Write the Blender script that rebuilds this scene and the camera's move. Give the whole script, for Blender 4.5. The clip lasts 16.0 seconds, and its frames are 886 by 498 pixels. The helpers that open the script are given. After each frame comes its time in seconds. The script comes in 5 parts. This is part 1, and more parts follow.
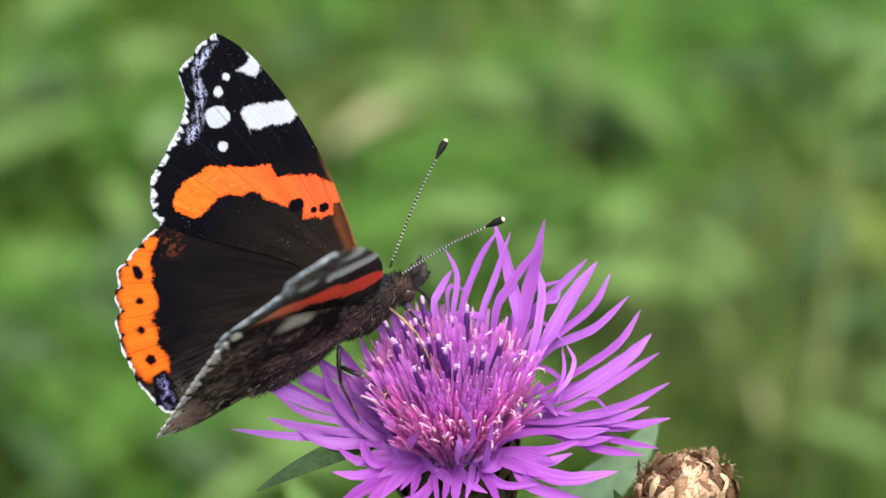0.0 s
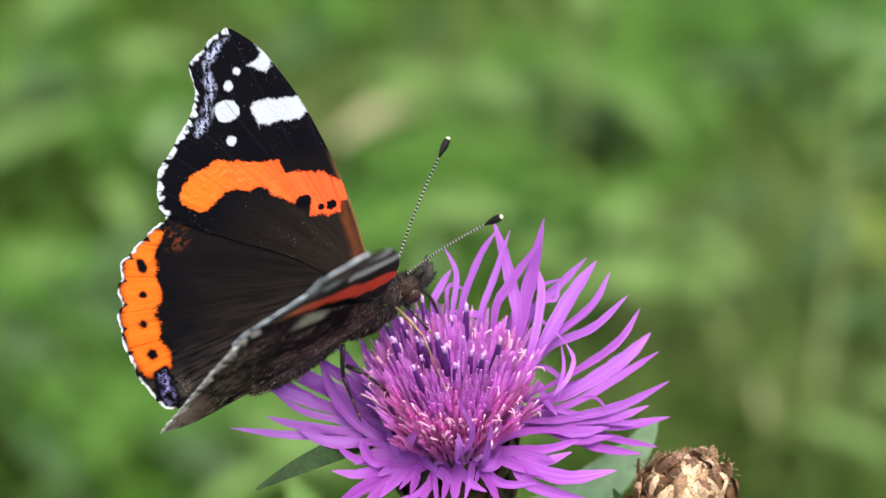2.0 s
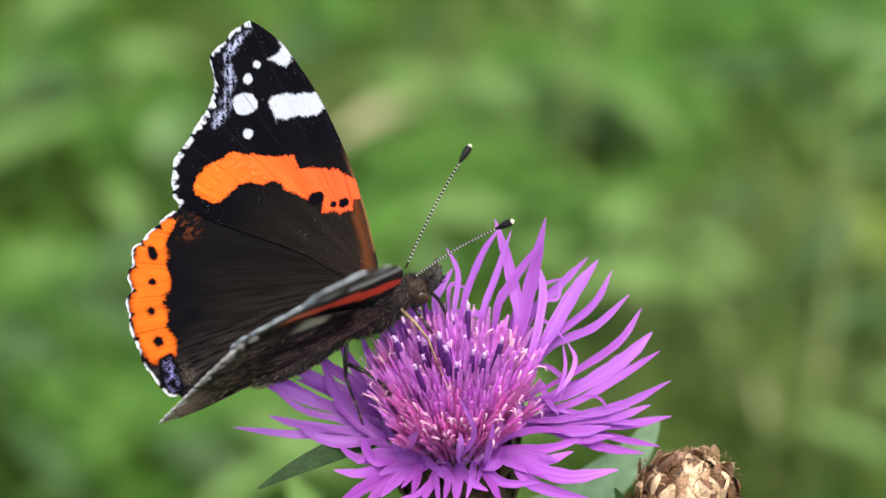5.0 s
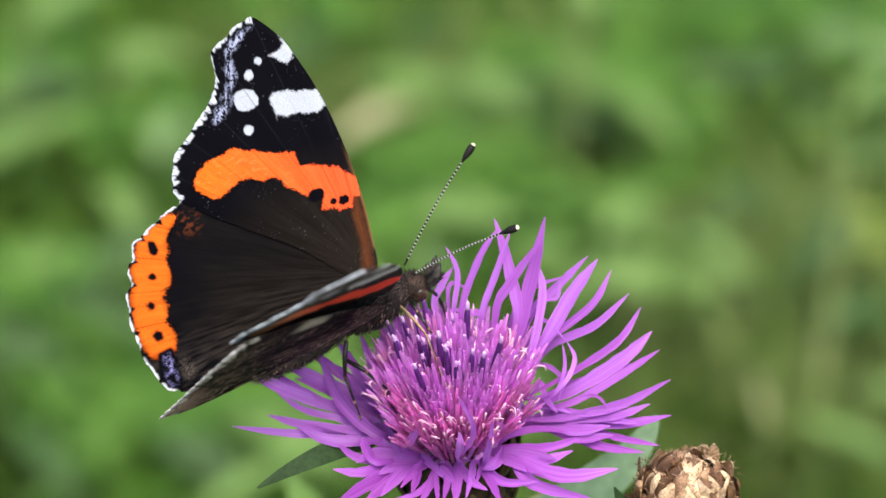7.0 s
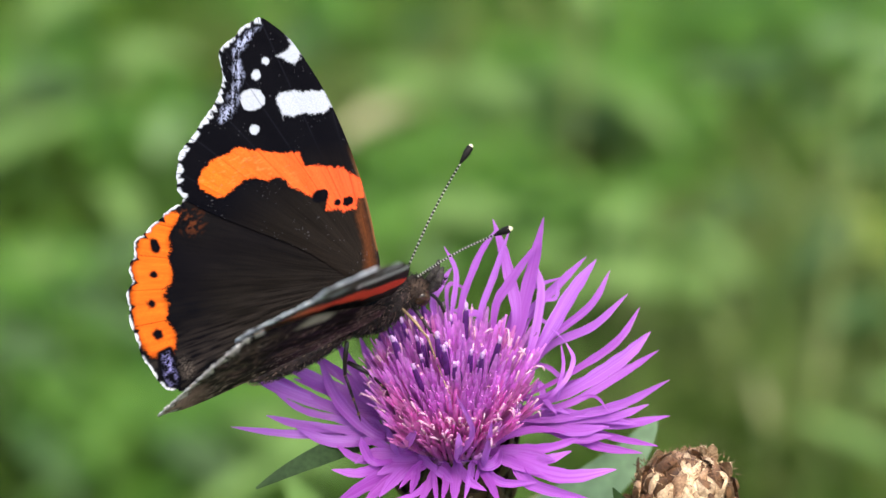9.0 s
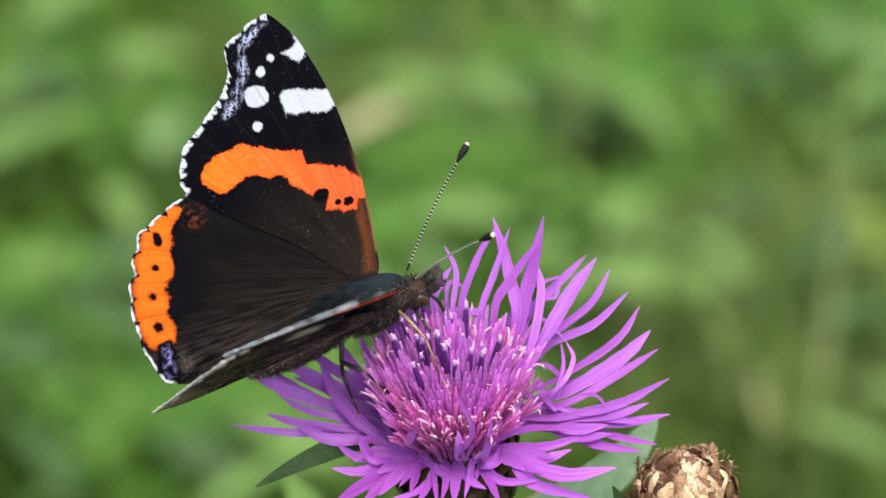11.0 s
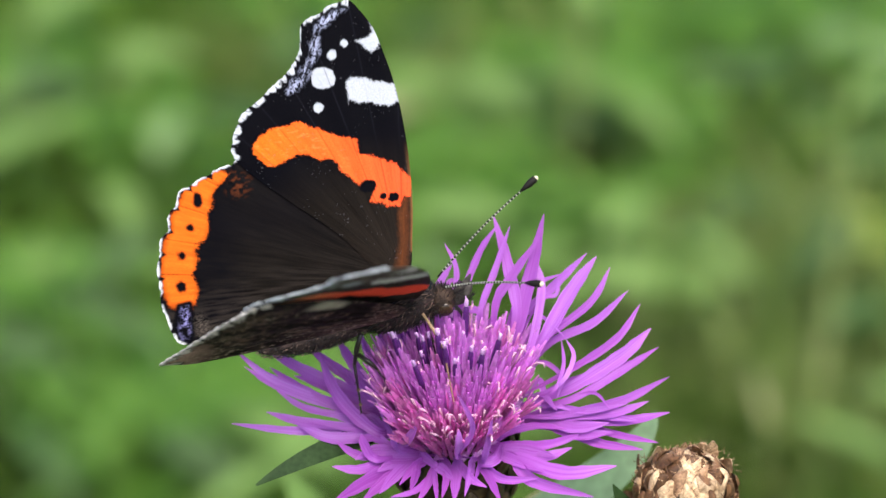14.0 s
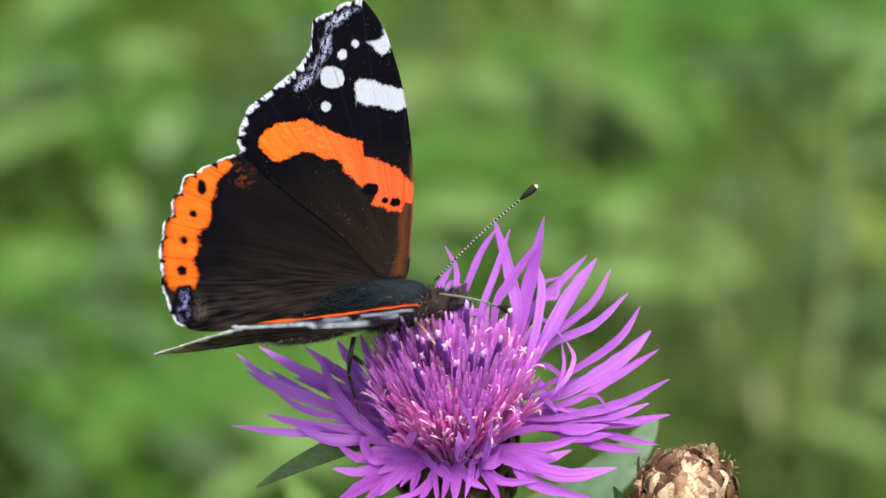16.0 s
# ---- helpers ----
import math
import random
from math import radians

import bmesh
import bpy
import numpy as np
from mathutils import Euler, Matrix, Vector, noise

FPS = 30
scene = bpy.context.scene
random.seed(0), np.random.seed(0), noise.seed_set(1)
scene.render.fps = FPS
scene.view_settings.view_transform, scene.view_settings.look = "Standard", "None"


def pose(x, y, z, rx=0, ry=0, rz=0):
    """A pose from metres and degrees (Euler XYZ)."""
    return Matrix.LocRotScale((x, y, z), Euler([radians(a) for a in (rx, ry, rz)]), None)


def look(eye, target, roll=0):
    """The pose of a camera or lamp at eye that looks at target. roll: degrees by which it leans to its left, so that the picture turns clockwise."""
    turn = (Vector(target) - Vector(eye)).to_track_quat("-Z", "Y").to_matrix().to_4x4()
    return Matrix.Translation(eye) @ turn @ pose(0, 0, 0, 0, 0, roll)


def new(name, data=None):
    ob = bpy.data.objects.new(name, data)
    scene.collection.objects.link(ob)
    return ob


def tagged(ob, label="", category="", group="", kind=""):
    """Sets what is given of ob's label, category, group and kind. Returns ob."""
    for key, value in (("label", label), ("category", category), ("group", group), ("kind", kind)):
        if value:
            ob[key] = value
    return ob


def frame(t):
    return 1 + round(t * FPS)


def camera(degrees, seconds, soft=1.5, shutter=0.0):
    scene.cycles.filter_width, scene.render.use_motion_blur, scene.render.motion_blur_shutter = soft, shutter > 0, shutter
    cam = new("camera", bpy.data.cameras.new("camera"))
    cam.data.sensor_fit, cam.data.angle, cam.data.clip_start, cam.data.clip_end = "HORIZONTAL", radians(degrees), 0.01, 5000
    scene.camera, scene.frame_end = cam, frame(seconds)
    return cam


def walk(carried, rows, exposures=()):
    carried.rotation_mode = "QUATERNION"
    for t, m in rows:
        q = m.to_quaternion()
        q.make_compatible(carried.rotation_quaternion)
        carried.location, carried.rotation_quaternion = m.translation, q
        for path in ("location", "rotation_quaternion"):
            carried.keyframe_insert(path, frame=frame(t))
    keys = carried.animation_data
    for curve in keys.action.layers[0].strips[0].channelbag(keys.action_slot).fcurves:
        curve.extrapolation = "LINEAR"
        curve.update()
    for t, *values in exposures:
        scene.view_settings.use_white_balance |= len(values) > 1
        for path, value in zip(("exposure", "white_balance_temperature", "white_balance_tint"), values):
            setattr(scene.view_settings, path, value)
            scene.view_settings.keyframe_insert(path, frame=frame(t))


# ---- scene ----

# camera: a macro lens a hand's length from the flower, held still
cam = camera(20, 16.0)
EYE, AIM = (0, -0.2338, 0.635), (0, 0, 0.5)
walk(cam, [(0.0, look(EYE, AIM)), (16.0, look(EYE, AIM))])
cam.data.dof.use_dof = True
cam.data.dof.focus_distance = 0.268
cam.data.dof.aperture_fstop = 15.5

# world, sun and exposure: bright hazy daylight
world = bpy.data.worlds.new("sky")
scene.world = world
world.use_nodes = True
wn, wl = world.node_tree.nodes, world.node_tree.links
SUN_ELEV, SUN_TURN = radians(64), radians(160)
sky = wn.new("ShaderNodeTexSky")
sky.sky_type, sky.sun_disc = "NISHITA", False
sky.sun_elevation, sky.sun_rotation = SUN_ELEV, SUN_TURN
sky.air_density, sky.dust_density = 1.0, 4.0
wl.new(sky.outputs[0], wn["Background"].inputs[0])
wn["Background"].inputs[1].default_value = 0.15
sun = new("sun", bpy.data.lights.new("sun", "SUN"))
sun.data.energy, sun.data.angle, sun.data.color = 1.5, radians(40), (1.0, 0.95, 0.88)
SUN_WAY = Vector((math.sin(SUN_TURN) * math.cos(SUN_ELEV), math.cos(SUN_TURN) * math.cos(SUN_ELEV), math.sin(SUN_ELEV)))
sun.matrix_world = look(SUN_WAY, (0, 0, 0))
scene.view_settings.exposure = 1.21


# ---------------------------------------------------------------- materials
def material(name, rough=0.6, spec=0.3):
    m = bpy.data.materials.new(name)
    m.use_nodes = True
    b = m.node_tree.nodes["Principled BSDF"]
    b.inputs["Roughness"].default_value = rough
    b.inputs["Specular IOR Level"].default_value = spec
    return m, m.node_tree.nodes, m.node_tree.links, b


def ramp(nodes, stops):
    r = nodes.new("ShaderNodeValToRGB")
    while len(r.color_ramp.elements) < len(stops):
        r.color_ramp.elements.new(0.5)
    for e, (p, c) in zip(r.color_ramp.elements, stops):
        e.position, e.color = p, (*c, 1)
    return r


def noise_tex(nodes, links, scale, detail=4.0, coord="Object", stretch=None):
    tc = nodes.new("ShaderNodeTexCoord")
    n = nodes.new("ShaderNodeTexNoise")
    n.inputs["Scale"].default_value, n.inputs["Detail"].default_value = scale, detail
    if stretch:
        mp = nodes.new("ShaderNodeMapping")
        mp.inputs["Scale"].default_value = stretch
        links.new(tc.outputs[coord], mp.inputs[0])
        links.new(mp.outputs[0], n.inputs["Vector"])
    else:
        links.new(tc.outputs[coord], n.inputs["Vector"])
    return n


def mixed(nodes, links, a, b, fac, blend="MIX"):
    """A colour mix; a, b, fac are sockets or values."""
    mx = nodes.new("ShaderNodeMix")
    mx.data_type, mx.blend_type = "RGBA", blend
    for sock, v in ((mx.inputs[0], fac), (mx.inputs[6], a), (mx.inputs[7], b)):
        if isinstance(v, bpy.types.NodeSocket):
            links.new(v, sock)
        else:
            sock.default_value = v if isinstance(v, float) else (*v, 1)
    return mx.outputs[2]


def bumped(nodes, links, b, height, strength, distance):
    bp = nodes.new("ShaderNodeBump")
    bp.inputs["Strength"].default_value, bp.inputs["Distance"].default_value = strength, distance
    links.new(height, bp.inputs["Height"])
    links.new(bp.outputs[0], b.inputs["Normal"])


def grained(name, c1, c2, scale, rough=0.6, spec=0.3, bump=0.3, depth=0.0001, stretch=None, fine=6.0, vary=0.0, glow=0.0, grain=0.26):
    """Two colours mixed by coarse and fine noise, with relief; vary: spread from object to object; glow: share of light let through."""
    m, n, l, b = material(name, rough, spec)
    big = noise_tex(n, l, scale, 3.0, stretch=stretch)
    small = noise_tex(n, l, scale * fine, 4.0, stretch=stretch)
    r = ramp(n, [(0.3, c1), (0.7, c2)])
    l.new(big.outputs[0], r.inputs[0])
    g = ramp(n, [(0.25, (1 - grain,) * 3), (0.75, (1 + 0.8 * grain,) * 3)])
    l.new(small.outputs[0], g.inputs[0])
    col = mixed(n, l, r.outputs[0], g.outputs[0], 1.0, "MULTIPLY")
    if vary:
        oi = n.new("ShaderNodeObjectInfo")
        v = ramp(n, [(0.0, (1 - vary,) * 3), (1.0, (1 + vary,) * 3)])
        l.new(oi.outputs["Random"], v.inputs[0])
        col = mixed(n, l, col, v.outputs[0], 1.0, "MULTIPLY")
    l.new(col, b.inputs["Base Color"])
    if bump:
        bumped(n, l, b, small.outputs[0], bump, depth)
    if glow:
        tr = n.new("ShaderNodeBsdfTranslucent")
        l.new(col, tr.inputs[0])
        ms = n.new("ShaderNodeMixShader")
        ms.inputs[0].default_value = glow
        l.new(b.outputs[0], ms.inputs[1])
        l.new(tr.outputs[0], ms.inputs[2])
        l.new(ms.outputs[0], n["Material Output"].inputs[0])
    return m


def wing_material():
    m, n, l, b = material("wing_scales", 0.65, 0.025)
    at = n.new("ShaderNodeAttribute")
    at.attribute_name = "pattern"
    fine = noise_tex(n, l, 9000, 2.0)
    g = ramp(n, [(0.3, (0.8, 0.8, 0.8)), (0.7, (1.15, 1.15, 1.15))])
    l.new(fine.outputs[0], g.inputs[0])
    col = mixed(n, l, at.outputs["Color"], g.outputs[0], 1.0, "MULTIPLY")
    l.new(col, b.inputs["Base Color"])
    bumped(n, l, b, fine.outputs[0], 0.35, 0.00004)
    return m


def petal_material():
    """Thin violet petal: streaks along it, a deeper foot, random tone, shade of the front lobes put into the colour;
    light shines through.
    """
    m, n, l, b = material("violet_petal", 0.42, 0.35)
    at = n.new("ShaderNodeAttribute")
    at.attribute_name = "place"
    mp = n.new("ShaderNodeMapping")
    mp.inputs["Scale"].default_value = (9, 1.2, 1)
    l.new(at.outputs["Color"], mp.inputs[0])
    oi = n.new("ShaderNodeObjectInfo")
    st = n.new("ShaderNodeTexNoise")
    st.noise_dimensions = "4D"
    st.inputs["Scale"].default_value, st.inputs["Detail"].default_value = 1.0, 3.0
    l.new(mp.outputs[0], st.inputs["Vector"])
    big = n.new("ShaderNodeMath")
    big.operation = "MULTIPLY"
    big.inputs[1].default_value = 50
    l.new(oi.outputs["Random"], big.inputs[0])
    l.new(big.outputs[0], st.inputs["W"])
    streak = ramp(n, [(0.3, (0.49, 0.115, 0.60)), (0.75, (0.65, 0.29, 0.79))])
    l.new(st.outputs[0], streak.inputs[0])
    sep = n.new("ShaderNodeSeparateColor")
    l.new(at.outputs["Color"], sep.inputs[0])
    along = ramp(n, [(0.0, (0.86, 0.62, 0.82)), (0.45, (1, 1, 1)), (0.85, (1, 1, 1)), (1.0, (1.05, 1.12, 1.02))])
    l.new(sep.outputs[1], along.inputs[0])
    col = mixed(n, l, streak.outputs[0], along.outputs[0], 1.0, "MULTIPLY")
    vary = ramp(n, [(0.0, (0.86, 0.74, 0.86)), (1.0, (1.0, 1.08, 1.04))])
    l.new(oi.outputs["Random"], vary.inputs[0])
    col = mixed(n, l, col, vary.outputs[0], 1.0, "MULTIPLY")
    # darker violet that paints the shade on the low front lobes, plus random tone
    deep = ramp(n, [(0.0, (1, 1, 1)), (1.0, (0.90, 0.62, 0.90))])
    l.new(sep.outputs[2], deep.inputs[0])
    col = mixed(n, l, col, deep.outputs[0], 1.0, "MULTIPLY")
    l.new(col, b.inputs["Base Color"])
    bumped(n, l, b, st.outputs[0], 0.14, 0.00006)
    tr = n.new("ShaderNodeBsdfTranslucent")
    l.new(col, tr.inputs[0])
    ms = n.new("ShaderNodeMixShader")
    ms.inputs[0].default_value = 0.5
    l.new(b.outputs[0], ms.inputs[1])
    l.new(tr.outputs[0], ms.inputs[2])
    l.new(ms.outputs[0], n["Material Output"].inputs[0])
    return m


def blade_material(name, stops, rough=0.5):
    """Foliage whose colour changes from blade to blade."""
    m, n, l, b = material(name, rough, 0.3)
    geo = n.new("ShaderNodeNewGeometry")
    r = ramp(n, stops)
    l.new(geo.outputs["Random Per Island"], r.inputs[0])
    nz = noise_tex(n, l, 60, 3.0)
    g = ramp(n, [(0.3, (0.7, 0.7, 0.7)), (0.7, (1.25, 1.25, 1.25))])
    l.new(nz.outputs[0], g.inputs[0])
    col = mixed(n, l, r.outputs[0], g.outputs[0], 1.0, "MULTIPLY")
    l.new(col, b.inputs["Base Color"])
    tr = n.new("ShaderNodeBsdfTranslucent")
    l.new(col, tr.inputs[0])
    ms = n.new("ShaderNodeMixShader")
    ms.inputs[0].default_value = 0.35
    l.new(b.outputs[0], ms.inputs[1])
    l.new(tr.outputs[0], ms.inputs[2])
    l.new(ms.outputs[0], n["Material Output"].inputs[0])
    return m


M_WING = wing_material()
M_FUR_TEAL = grained("teal_grey_fur", (0.006, 0.010, 0.012), (0.015, 0.022, 0.026), 420, 0.75, 0.12, 0.8, 0.0003, (0.5, 4, 4))
M_FUR_BROWN = grained("brown_fur", (0.012, 0.008, 0.006), (0.05, 0.03, 0.02), 500, 0.7, 0.2, 0.6, 0.0002)
M_MOTTLED = grained("mottled_fur", (0.004, 0.003, 0.0028), (0.062, 0.040, 0.034), 900, 0.7, 0.25, 0.7, 0.0003, (1, 1.6, 1.6), 4.0, 0.0, 0.0, 0.5)
M_HAIR_PALE = grained("tan_hair", (0.05, 0.034, 0.026), (0.30, 0.20, 0.15), 700, 0.6, 0.25, 0.0)
M_HAIR = grained("dark_hair", (0.008, 0.008, 0.009), (0.035, 0.028, 0.025), 900, 0.6, 0.3, 0.0)
M_EYE = grained("brown_eye", (0.022, 0.013, 0.007), (0.085, 0.048, 0.022), 900, 0.25, 0.5, 0.2, 0.00005)
M_PALP = grained("grey_palp", (0.012, 0.010, 0.009), (0.09, 0.078, 0.068), 1500, 0.7, 0.2, 0.3)
M_FRINGE = grained("white_fringe", (0.36, 0.40, 0.42), (0.74, 0.78, 0.80), 2500, 0.7, 0.2, 0.3, 0.00005, None, 4.0, 0.0, 0.3)
M_FRINGE_GREY = grained("greyish_fringe", (0.34, 0.31, 0.28), (0.78, 0.74, 0.70), 1800, 0.7, 0.2, 0.3, 0.00005, None, 4.0, 0.0, 0.2)
M_RING = grained("antenna_ring", (0.26, 0.28, 0.23), (0.44, 0.44, 0.37), 900, 0.6, 0.3, 0.0)
M_DARK = grained("dark_chitin", (0.008, 0.007, 0.007), (0.03, 0.022, 0.018), 900, 0.4, 0.4, 0.2)
M_CLUB = grained("black_club", (0.004, 0.004, 0.004), (0.012, 0.010, 0.008), 900, 0.6, 0.15, 0.2)
M_TAN = grained("tan_chitin", (0.12, 0.07, 0.038), (0.40, 0.27, 0.16), 900, 0.5, 0.3, 0.2)
M_PALE = grained("cream_tip", (0.6, 0.52, 0.32), (0.8, 0.74, 0.55), 900, 0.6, 0.3, 0.0)
M_PETAL = petal_material()
M_TUBE = grained("pink_floret", (0.77, 0.30, 0.79), (0.90, 0.48, 0.90), 250, 0.5, 0.25, 0.2, 0.00005, None, 6.0, 0.12, 0.62)
M_TUBE_ROSE = grained("rose_floret", (0.76, 0.23, 0.64), (0.90, 0.43, 0.78), 250, 0.5, 0.25, 0.2, 0.00005, None, 6.0, 0.15, 0.62)
M_ANTHER = grained("purple_anther", (0.045, 0.008, 0.085), (0.12, 0.025, 0.19), 400, 0.45, 0.35, 0.2, 0.00005, None, 6.0, 0.3)
M_POLLEN = grained("pale_pink_tip", (0.54, 0.26, 0.44), (0.72, 0.45, 0.52), 600, 0.6, 0.2, 0.2, 0.00005, None, 6.0, 0.1)
M_STYLE = grained("lilac_style", (0.50, 0.25, 0.58), (0.66, 0.42, 0.70), 600, 0.6, 0.2, 0.2)
M_BRACT = grained("brown_bract", (0.02, 0.014, 0.006), (0.09, 0.06, 0.025), 500, 0.6, 0.3, 0.4, 0.0001, None, 5.0, 0.3)
M_HUSK = grained("straw_scale", (0.20, 0.105, 0.048), (0.72, 0.54, 0.33), 1000, 0.5, 0.3, 0.5, 0.00015, None, 4.0, 0.25, 0.0, 0.35)
M_HUSK_ROSE = grained("rosy_brown_scale", (0.09, 0.042, 0.022), (0.40, 0.24, 0.13), 1100, 0.5, 0.3, 0.5, 0.00015, None, 4.0, 0.25, 0.0, 0.35)
M_HUSK_DARK = grained("brown_scale", (0.03, 0.013, 0.007), (0.20, 0.10, 0.045), 1100, 0.5, 0.35, 0.4, 0.0001, None, 5.0, 0.3)
M_STEM = grained("green_stem", (0.04, 0.075, 0.02), (0.09, 0.14, 0.04), 200, 0.6, 0.3, 0.4, 0.0001, (4, 4, 0.4))
M_LEAF = grained("dark_green_leaf", (0.016, 0.040, 0.010), (0.034, 0.072, 0.020), 300, 0.6, 0.2, 0.3, 0.0001, None, 6.0, 0.1, 0.2)
M_SOIL = grained("mossy_soil", (0.020, 0.032, 0.006), (0.055, 0.07, 0.015), 9, 0.9, 0.1, 0.5, 0.01)
M_GRASS = blade_material("green_grass", [(0.0, (0.039, 0.102, 0.006)), (0.5, (0.080, 0.182, 0.014)), (1.0, (0.148, 0.27, 0.030))])
M_GRASS_DRY = blade_material("olive_dry_grass", [(0.0, (0.08, 0.14, 0.022)), (0.5, (0.145, 0.215, 0.045)), (1.0, (0.27, 0.31, 0.10))])
M_HERB = blade_material("herb_leaf", [(0.0, (0.055, 0.160, 0.013)), (1.0, (0.116, 0.255, 0.030))])


# ---------------------------------------------------------------- mesh helpers
def mesh_of(name, verts, faces, mat, smooth=True):
    me = bpy.data.meshes.new(name)
    me.from_pydata([tuple(v) for v in verts], [], faces)
    me.materials.append(mat)
    if smooth:
        me.polygons.foreach_set("use_smooth", [True] * len(me.polygons))
    me.update()
    return me


def part(name, me, parent, label="", at=None):
    ob = new(name, me)
    ob.parent = parent
    if at is not None:
        ob.matrix_basis = at
    if label:
        tagged(ob, label)
    return ob


def thing(name, at, label, category, group="", kind=""):
    ob = new(name)
    ob.empty_display_size = 0.01
    ob.matrix_world = at
    return tagged(ob, label, category, group, kind)


def tube(points, radii, sides=8, squash=1.0):
    """Verts and faces of a closed tube through the points."""
    P = [Vector(p) for p in points]
    verts, faces = [], []
    side = Vector((0, 1, 0)) if abs((P[-1] - P[0]).normalized().y) < 0.9 else Vector((1, 0, 0))
    for i, p in enumerate(P):
        d = (P[min(i + 1, len(P) - 1)] - P[max(i - 1, 0)]).normalized()
        a = d.cross(side).normalized()
        b = d.cross(a)
        for k in range(sides):
            an = 2 * math.pi * k / sides
            verts.append(p + (a * math.cos(an) + b * math.sin(an) * squash) * radii[i])
    for i in range(len(P) - 1):
        for k in range(sides):
            k2 = (k + 1) % sides
            faces.append((i * sides + k, i * sides + k2, (i + 1) * sides + k2, (i + 1) * sides + k))
    faces.append(tuple(range(sides))[::-1])
    faces.append(tuple((len(P) - 1) * sides + k for k in range(sides)))
    return verts, faces


def merged(pieces):
    verts, faces = [], []
    for v, f in pieces:
        o = len(verts)
        verts += list(v)
        faces += [tuple(i + o for i in q) for q in f]
    return verts, faces


def ellipsoid(rx, ry, rz, nu=24, nv=16, shape=None):
    """Verts and faces round the x axis; shape(s) scales the girth along it, s from -1 to 1."""
    verts, faces = [], []
    for i in range(nv + 1):
        s = -math.cos(math.pi * i / nv)
        g = max(math.sqrt(max(0, 1 - s * s)), 0.02) * (shape(s) if shape else 1)
        for k in range(nu):
            a = 2 * math.pi * k / nu
            verts.append((rx * s, ry * g * math.cos(a), rz * g * math.sin(a)))
    for i in range(nv):
        for k in range(nu):
            k2 = (k + 1) % nu
            faces.append((i * nu + k, i * nu + k2, (i + 1) * nu + k2, (i + 1) * nu + k))
    faces.append(tuple(range(nu))[::-1])
    faces.append(tuple(nv * nu + k for k in range(nu)))
    return verts, faces


def strip(points, widths, up, thick, cup=0.25, wave=0.0):
    """A thin pointed blade with a lens-shaped section along the points: a petal, a leaf, a scale."""
    P = [Vector(p) for p in points]
    verts, faces = [], []
    n = 6
    for i, p in enumerate(P):
        d = (P[min(i + 1, len(P) - 1)] - P[max(i - 1, 0)]).normalized()
        s = d.cross(Vector(up)).normalized()
        nrm = s.cross(d)
        w, t = widths[i], thick * min(1, widths[i] / max(widths) + 0.3)
        tw = wave * math.sin(i * 1.1)
        s = (s + nrm * tw).normalized()
        nrm = s.cross(d)
        for a, h in ((-1, 0), (-0.5, 0.5), (0.5, 0.5), (1, 0), (0.5, -0.5), (-0.5, -0.5)):
            verts.append(p + s * (a * w / 2) + nrm * (h * t + cup * w * (a * a - 0.4) * 0.5))
    for i in range(len(P) - 1):
        for k in range(n):
            k2 = (k + 1) % n
            faces.append((i * n + k2, i * n + k, (i + 1) * n + k, (i + 1) * n + k2))
    faces.append(tuple(range(n)))
    faces.append(tuple((len(P) - 1) * n + k for k in range(n))[::-1])
    return verts, faces


def blade_mesh(name, verts, faces, mat):
    """A thin blade whose two faces meet in a crisp rim."""
    me = mesh_of(name, verts, faces, mat)
    me.set_sharp_from_angle(angle=radians(50))
    return me


def bezier(a, b, c, n):
    a, b, c = Vector(a), Vector(b), Vector(c)
    return [a * (1 - t) ** 2 + b * 2 * t * (1 - t) + c * t * t for t in (i / n for i in range(n + 1))]


# ---------------------------------------------------------------- ground and meadow
def ground():
    n, size = 40, 300.0
    ticks = [math.copysign(abs(i / n) ** 3, i) * size for i in range(-n, n + 1)]
    verts = [(x, y, 0.012 * noise.noise((x * 3, y * 3, 0)) if abs(x) < 20 else 0) for y in ticks for x in ticks]
    w = len(ticks)
    faces = [(j * w + i, j * w + i + 1, (j + 1) * w + i + 1, (j + 1) * w + i) for j in range(w - 1) for i in range(w - 1)]
    ob = new("ground", mesh_of("ground", verts, faces, M_SOIL))
    return tagged(ob, "mossy green meadow soil under the grass", "ground", kind="structure")


ground()


def grass(name, mat, count, spot, height, width, seed, label):
    """Many bent blades as one mesh; spot(rng) gives where each one stands."""
    rng = random.Random(seed)
    verts, faces = [], []
    for _ in range(count):
        x, y = spot(rng)
        h, w = rng.uniform(*height), rng.uniform(*width)
        a, lean = rng.uniform(0, 2 * math.pi), rng.uniform(0.15, 1.0)
        dx, dy = math.cos(a), math.sin(a)
        o = len(verts)
        for k in range(5):
            t = k / 4
            r, z = h * lean * t * t, h * t * (1 - 0.35 * lean * t)
            ww = w * (1 - t) ** 0.6 * 0.5 + 0.0002
            verts.append((x + dx * r - dy * ww, y + dy * r + dx * ww, z))
            verts.append((x + dx * r + dy * ww, y + dy * r - dx * ww, z))
            verts.append((x + dx * r, y + dy * r, z - 0.0008))
        for k in range(4):
            b0, b1 = o + 3 * k, o + 3 * k + 3
            faces += [(b0, b0 + 2, b1 + 2, b1), (b0 + 2, b0 + 1, b1 + 1, b1 + 2)]
    ob = new(name, mesh_of(name, verts, faces, mat))
    return tagged(ob, label, "grass", kind="stuff")


